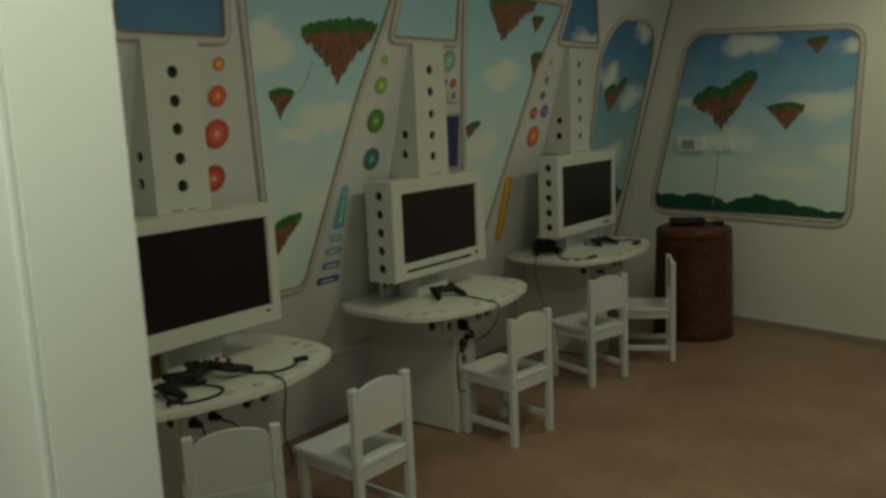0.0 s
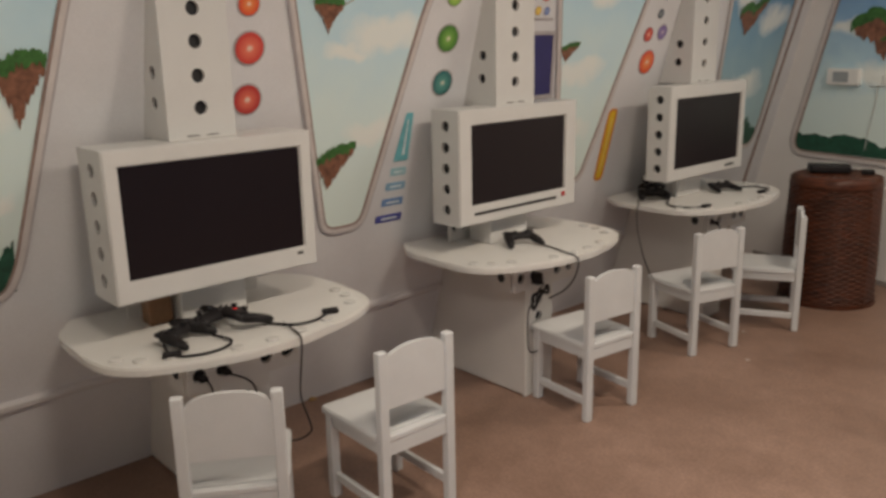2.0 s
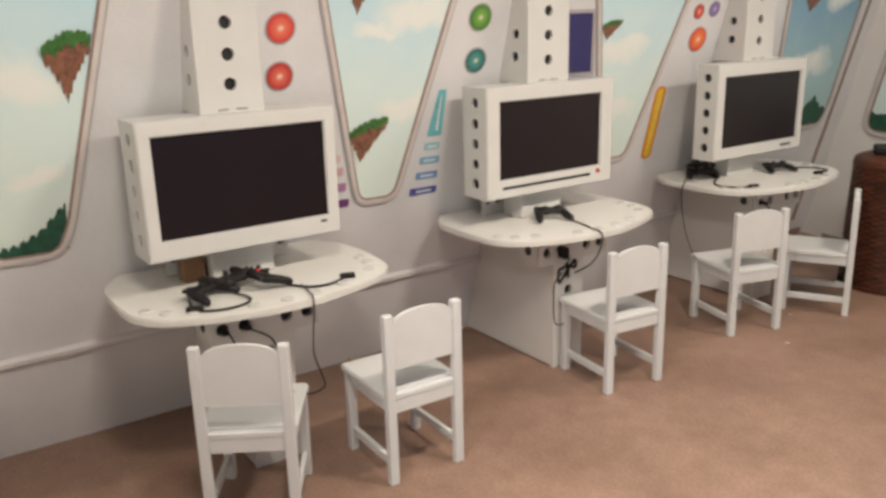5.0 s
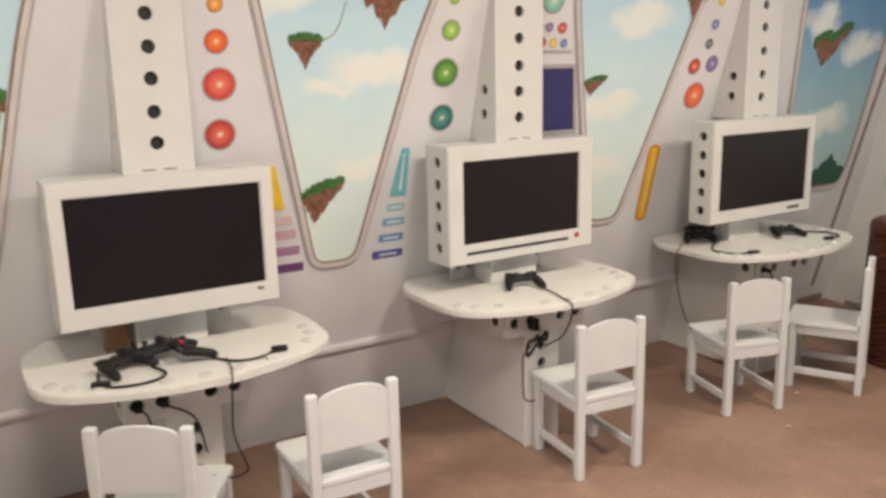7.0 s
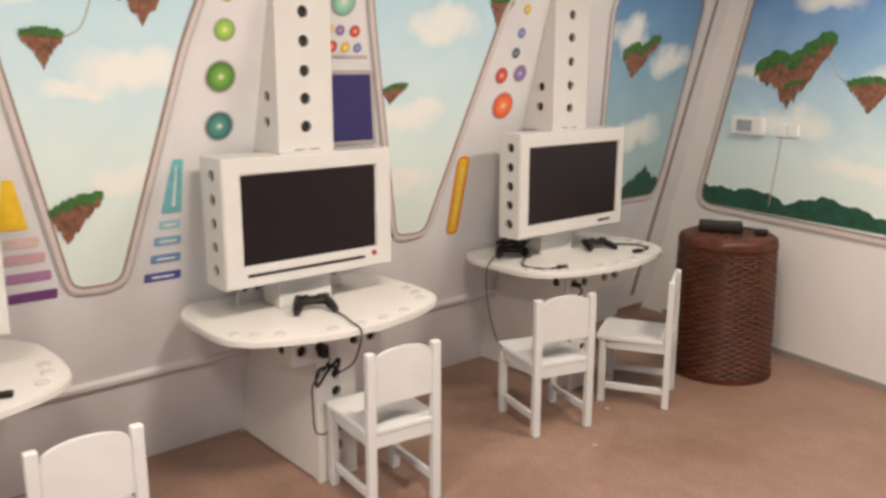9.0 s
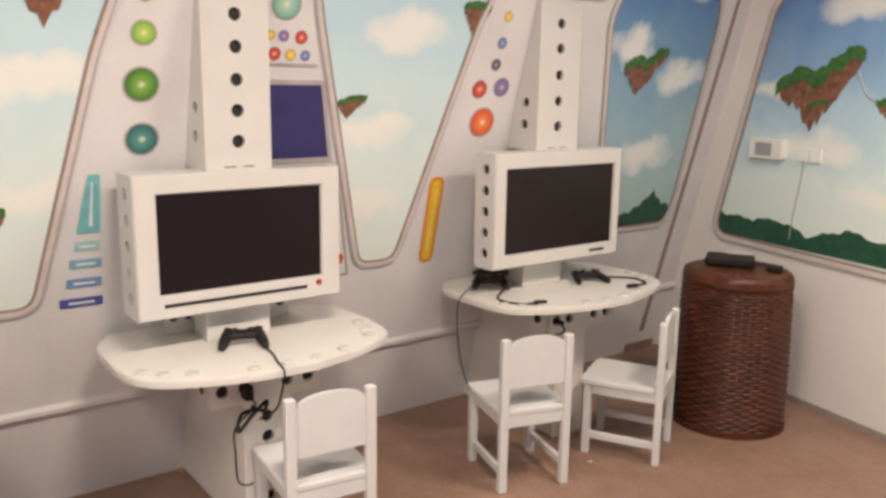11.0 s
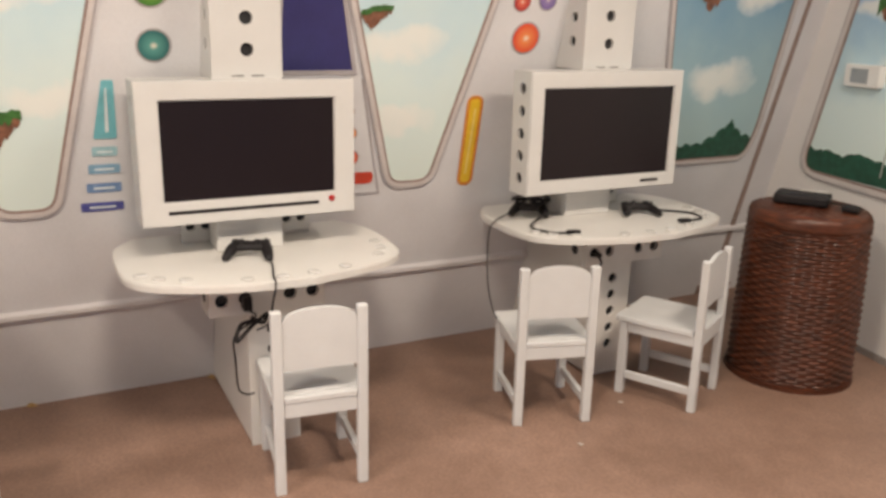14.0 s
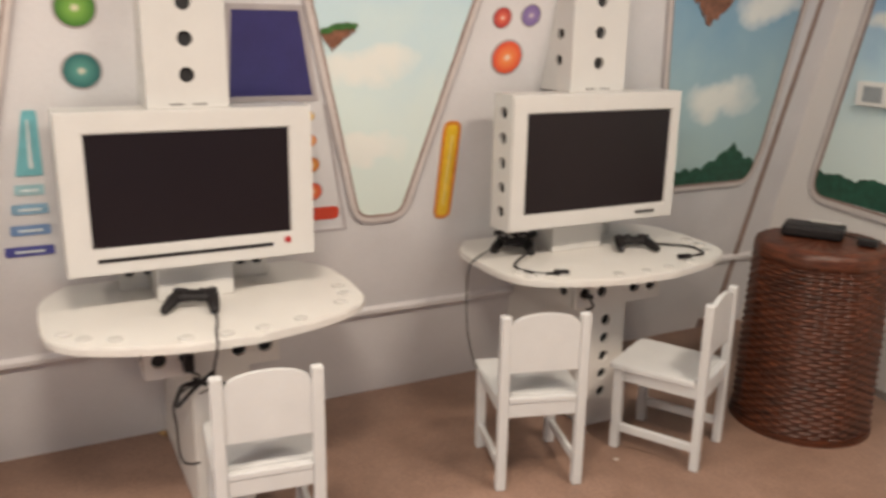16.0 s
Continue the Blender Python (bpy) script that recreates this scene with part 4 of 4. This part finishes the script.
def gamepad(x, y, z, turn, lean=0.0, lit=False, label="black game controller with two grips on the desk"):
    """A game controller: body, two grips, sticks, pads and buttons; its grips point along local +x."""
    ob = thing("game_controller", pose(x, y + ALONG, z, 0, lean, turn) @ Matrix.Scale(1.0, 4), label, "game controller", "game controllers")
    part("body", lump([(0.0, -0.062, 0.026, 0.006, 0.008, 1.57), (0.0, -0.052, 0.026, 0.022, 0.015, 1.57), (0.0, -0.028, 0.027, 0.027, 0.016, 1.57), (0.0, 0.0, 0.027, 0.024, 0.014, 1.57), (0.0, 0.028, 0.027, 0.027, 0.016, 1.57), (0.0, 0.052, 0.026, 0.022, 0.015, 1.57), (0.0, 0.062, 0.026, 0.006, 0.008, 1.57)]), BLACK, ob, "", True)
    for s in (-1, 1):
        part("grip", lump([(-0.01, s * 0.046, 0.026, 0.018, 0.014, 0), (0.02, s * 0.052, 0.023, 0.019, 0.015, 0), (0.05, s * 0.060, 0.018, 0.016, 0.0135, 0), (0.072, s * 0.065, 0.014, 0.012, 0.011, 0), (0.080, s * 0.067, 0.012, 0.005, 0.005, 0)]), BLACK, ob, "", True)
        st = part("stick", cylinder(0.006, 0.006, 0.036, 0.047, 14), DARKGREY, ob, "", m=Matrix.Translation((0.014, s * 0.024, 0)))
        part("cap", cylinder(0.010, 0.0095, 0.0472, 0.052, 18, 0.001), DARKGREY, st)
        part("shoulder_button", box(-0.032, -0.018, s * 0.046 - 0.012, s * 0.046 + 0.012, 0.026, 0.038, 0.003), DARKGREY, ob)
    for k in range(4):
        part("button", cylinder(0.0045, 0.004, 0.038, 0.0455, 12), DARKGREY, ob, m=Matrix.Translation((0.011 * math.cos(k * math.pi / 2) - 0.006, 0.046 + 0.011 * math.sin(k * math.pi / 2), 0)))
    part("direction_pad", box(-0.017, 0.005, -0.050, -0.042, 0.038, 0.045, 0.001), DARKGREY, ob)
    part("direction_pad", box(-0.010, -0.002, -0.057, -0.035, 0.038, 0.0448, 0.001), DARKGREY, ob)
    if lit:
        part("light", cylinder(0.005, 0.0045, 0.036, 0.044, 12), RED_GLOW, ob, "small red light", m=Matrix.Translation((0.002, 0.004, 0)))
    return ob


RED_GLOW, gn, gl, gb = nodes_of("red_light")
gb.inputs["Base Color"].default_value = (0.6, 0.02, 0.02, 1)
gb.inputs["Emission Color"].default_value = (1, 0.03, 0.03, 1)
gb.inputs["Emission Strength"].default_value = 0.8


def cable(points, r=0.0028, label="thin black controller cable", plug=None):
    ob = thing("cable", pose(0, ALONG, 0), label, "cable", "controller cables")
    part("cord", tube(points, r), BLACK, ob, "", True)
    for p, turn in (plug or []):
        part("plug", box(-0.024, 0.024, -0.011, 0.011, -0.007, 0.007, 0.003), BLACK, ob, "black plug", m=pose(*p, 0, 0, turn))
    return ob


T = DESK_TOP
# first desk
ALONG = 0.018                            # how far along the wall a desk's things are moved
gamepad(-2.262, 1.553, T + 0.001, 30, label="black game controller lying tangled with another")
gamepad(-2.285, 1.655, T + 0.010, 205, -10, label="black game controller lying upside round beside another")
gamepad(-2.250, 1.722, T + 0.012, 100, 6, True, "black game controller with a small red light")
cable([(-2.24, 1.76, T + 0.02), (-2.20, 1.80, T + 0.006), (-2.135, 1.85, T + 0.005), (-2.128, 1.92, T + 0.005), (-2.152, 1.97, T + 0.008)], 0.0042, plug=[((-2.155, 1.983, T + 0.010), 70)])
cable([(-2.21, 1.49, T + 0.02), (-2.15, 1.49, T + 0.006), (-2.112, 1.55, T + 0.005), (-2.115, 1.62, T + 0.005), (-2.155, 1.655, T + 0.006), (-2.21, 1.63, T + 0.012)], 0.0042, plug=[((-2.152, 1.487, T + 0.010), 65)])
cable([(-2.17, 1.83, T + 0.008), (-2.10, 1.82, T + 0.006), (-2.04, 1.805, T + 0.004), (-2.03, 1.80, T - 0.03), (-2.04, 1.798, 0.519), (-2.05, 1.80, 0.439), (-2.055, 1.828, 0.35), (-2.07, 1.835, 0.315), (-2.09, 1.80, 0.295), (-2.12, 1.75, 0.305)], 0.0025)
cable([(-2.185, 1.579, 0.519), (-2.19, 1.60, 0.499), (-2.20, 1.62, 0.439), (-2.22, 1.66, 0.36)], 0.003, plug=[((-2.195, 1.579, 0.522), 0)])
cable([(-2.185, 1.649, 0.519), (-2.19, 1.665, 0.509), (-2.19, 1.73, 0.459), (-2.20, 1.76, 0.34)], 0.003, plug=[((-2.195, 1.649, 0.522), 0)])
crate = thing("wooden_block", pose(-2.46, 1.603, T), "small brown wooden block behind the controllers", "block")
part("block", box(-0.03, 0.03, -0.035, 0.035, 0.0, 0.085, 0.004), WOOD, crate)
# middle desk
ALONG = 0.017
gamepad(-2.330, 3.001, T + 0.006, -22, 5, label="black game controller against the screen's neck")
cable([(-2.28, 3.03, T + 0.012), (-2.22, 3.035, T + 0.005), (-2.16, 3.025, T + 0.005), (-2.10, 3.008, T + 0.005), (-2.035, 2.998, T - 0.004), (-2.03, 2.985, T - 0.06), (-2.08, 2.99, 0.489), (-2.14, 2.965, 0.444)], 0.003)
knot = thing("cable", pose(0, ALONG, 0), "knotted black cable hanging from the crossbar", "cable", "controller cables")
part("cord", tube([(-2.175, 2.950, 0.519), (-2.16, 2.952, 0.499), (-2.19, 2.975, 0.474), (-2.20, 2.965, 0.449), (-2.17, 2.92, 0.439), (-2.19, 2.905, 0.40), (-2.20, 2.91, 0.33), (-2.20, 2.915, 0.24), (-2.20, 2.94, 0.215), (-2.20, 2.965, 0.215)], 0.003), BLACK, knot, "", True)
part("cord", tube([(-2.19, 2.96, 0.469), (-2.17, 2.99, 0.454), (-2.19, 3.01, 0.474), (-2.18, 2.96, 0.444), (-2.17, 2.91, 0.405), (-2.19, 2.93, 0.449), (-2.18, 2.98, 0.459)], 0.006), BLACK, knot, "thick knot of cable", True)
part("plug", box(-0.03, 0.012, -0.013, 0.013, -0.028, 0.016, 0.004), BLACK, knot, "black plug", m=pose(-2.180, 2.949, 0.522))
# last desk
ALONG = 0.005
gamepad(-2.485, 4.135, T + 0.001, -35, label="black game controller with a coiled cable")
cable([(-2.42, 4.13, T + 0.03), (-2.38, 4.10, T + 0.05), (-2.42, 4.06, T + 0.045), (-2.46, 4.10, T + 0.05), (-2.43, 4.16, T + 0.045), (-2.37, 4.13, T + 0.03), (-2.33, 4.05, T + 0.006), (-2.27, 4.02, T + 0.005), (-2.20, 4.05, T + 0.005), (-2.172, 4.10, T + 0.007)], 0.0042, plug=[((-2.165, 4.118, T + 0.009), 70)])
coil = thing("cable", pose(0, ALONG, 0), "bundled black cable lying on a game controller", "cable", "controller cables")
part("cord", tube([(-2.48 + 0.055 * math.cos(k * 1.05) * (1 + 0.2 * math.sin(k * 2.1)), 4.135 + 0.065 * math.sin(k * 1.05) * (1 - 0.2 * math.cos(k * 1.7)), T + 0.052 + 0.012 * math.sin(k * 1.9) + 0.001 * k) for k in range(22)], 0.0050, 6, 5), BLACK, coil, "", True)
gamepad(-2.340, 4.545, T + 0.001, -20, label="black game controller lying on the desk")
cable([(-2.34, 4.61, T + 0.012), (-2.31, 4.68, T + 0.006), (-2.25, 4.74, T + 0.005), (-2.17, 4.72, T + 0.005), (-2.155, 4.67, T + 0.006), (-2.152, 4.63, T + 0.008)], 0.0042, plug=[((-2.152, 4.617, T + 0.009), 80)])
cable([(-2.50, 4.08, T + 0.02), (-2.46, 4.00, T + 0.008), (-2.42, 3.945, T + 0.004), (-2.41, 3.918, T - 0.02), (-2.39, 3.90, 0.519), (-2.34, 3.88, 0.40), (-2.29, 3.88, 0.31), (-2.27, 3.89, 0.298)], 0.0025)
cable([(-2.185, 4.2465, 0.519), (-2.16, 4.247, 0.499), (-2.20, 4.26, 0.469), (-2.24, 4.28, 0.459)], 0.004, plug=[((-2.195, 4.2465, 0.522), 0)])

# device on the basket
dev = thing("handheld_console", pose(-2.03, 5.10, 0.681, 0, 0, 33), "flat black electronic box on the basket lid", "console")
part("body", box(-0.10, 0.10, -0.06, 0.06, 0.0, 0.042, 0.012, 3), BLACK, dev)
# the box's top highlight, laid on as a thin pale strip
part("glint_strip", box(-0.02, 0.085, 0.030, 0.050, 0.0425, 0.046, 0.001), GLINT_GREY, dev, "pale strip as the highlight on the top edge")
adp = thing("power_adapter", pose(-1.85, 5.15, 0.681, 0, 0, 20), "small black power adapter on the basket lid", "adapter")
part("body", box(-0.03, 0.03, -0.02, 0.02, 0.0, 0.024, 0.006), BLACK, adp)
part("cord", tube([(0.0, 0.02, 0.02), (-0.06, 0.05, 0.01), (-0.12, 0.06, 0.012), (-0.17, 0.02, 0.02)], 0.003), BLACK, adp, "", True)

# wall fittings on the mural
th = thing("thermostat", Matrix.Identity(4), "small white wall thermostat with a grey display", "thermostat")
part("case", prism(rounded([(-2.280, 1.103), (-2.088, 1.103), (-2.088, 1.195), (-2.280, 1.195)], 0.012), 0.030, lambda a, b, c: on_far(a, b, 0.004 + c), 0.004), DOOR_TRIM, th)
part("display", prism([(-2.240, 1.120), (-2.148, 1.120), (-2.148, 1.178), (-2.240, 1.178)], 0.002, lambda a, b, c: on_far(a, b, 0.0345 + c)), DISPLAY, th, "grey display")
so = thing("wall_socket", Matrix.Identity(4), "double wall socket painted over in sky colours", "socket")
for k in (-2.025, -1.955):
    part("plate", prism(rounded([(k, 1.105), (k + 0.062, 1.105), (k + 0.062, 1.165), (k, 1.165)], 0.006), 0.010, lambda a, b, c: on_far(a, b, 0.004 + c), 0.002), SKY_F, so, "painted socket plate")
part("cord", tube([on_far(-1.985, 1.11, 0.008), on_far(-1.995, 1.0, 0.008), on_far(-2.015, 0.86, 0.008), on_far(-2.025, 0.75, 0.008)], 0.003, 6), ROPE, so, "thin grey cable down the wall")

# litter on the floor
for sx, sy, sr in ((-1.826, 3.96, 20), (-2.02, 4.28, 65)):
    scrap = tagged(part("paper_scrap", box(-0.009, 0.009, -0.006, 0.006, 0.0, 0.004, 0.001), SCRAP, m=pose(sx, sy, 0.0002, 0, 0, sr)), "tiny pale scrap of paper on the floor", "litter")

for fx, fy, fr, fs in ((-2.835, 2.965, 35, 0.8), (-2.845, 2.345, 80, 0.8)):
    tagged(part("foam_bit", lump([(-0.012, 0, 0.004, 0.004, 0.004, 0), (0.0, 0.002, 0.008, 0.014, 0.009, 0), (0.018, -0.002, 0.007, 0.012, 0.008, 0), (0.030, 0, 0.004, 0.004, 0.004, 0)]), FOAM, None, "", True, pose(fx, fy, 0.0, 0, 0, fr) @ Matrix.Scale(fs, 4)), "small tan bit of foam at the wall's foot", "litter")
tagged(part("baseboard", slab([on_wall(5.42, 0.0, 0.001), on_wall(5.64, 0.0, 0.001), on_wall(5.64, 0.05, 0.001), on_wall(5.42, 0.05, 0.001)], WALL_N * 0.010), FRAME_BROWN), "short brown skirting strip by the corner", "skirting", kind="structure")
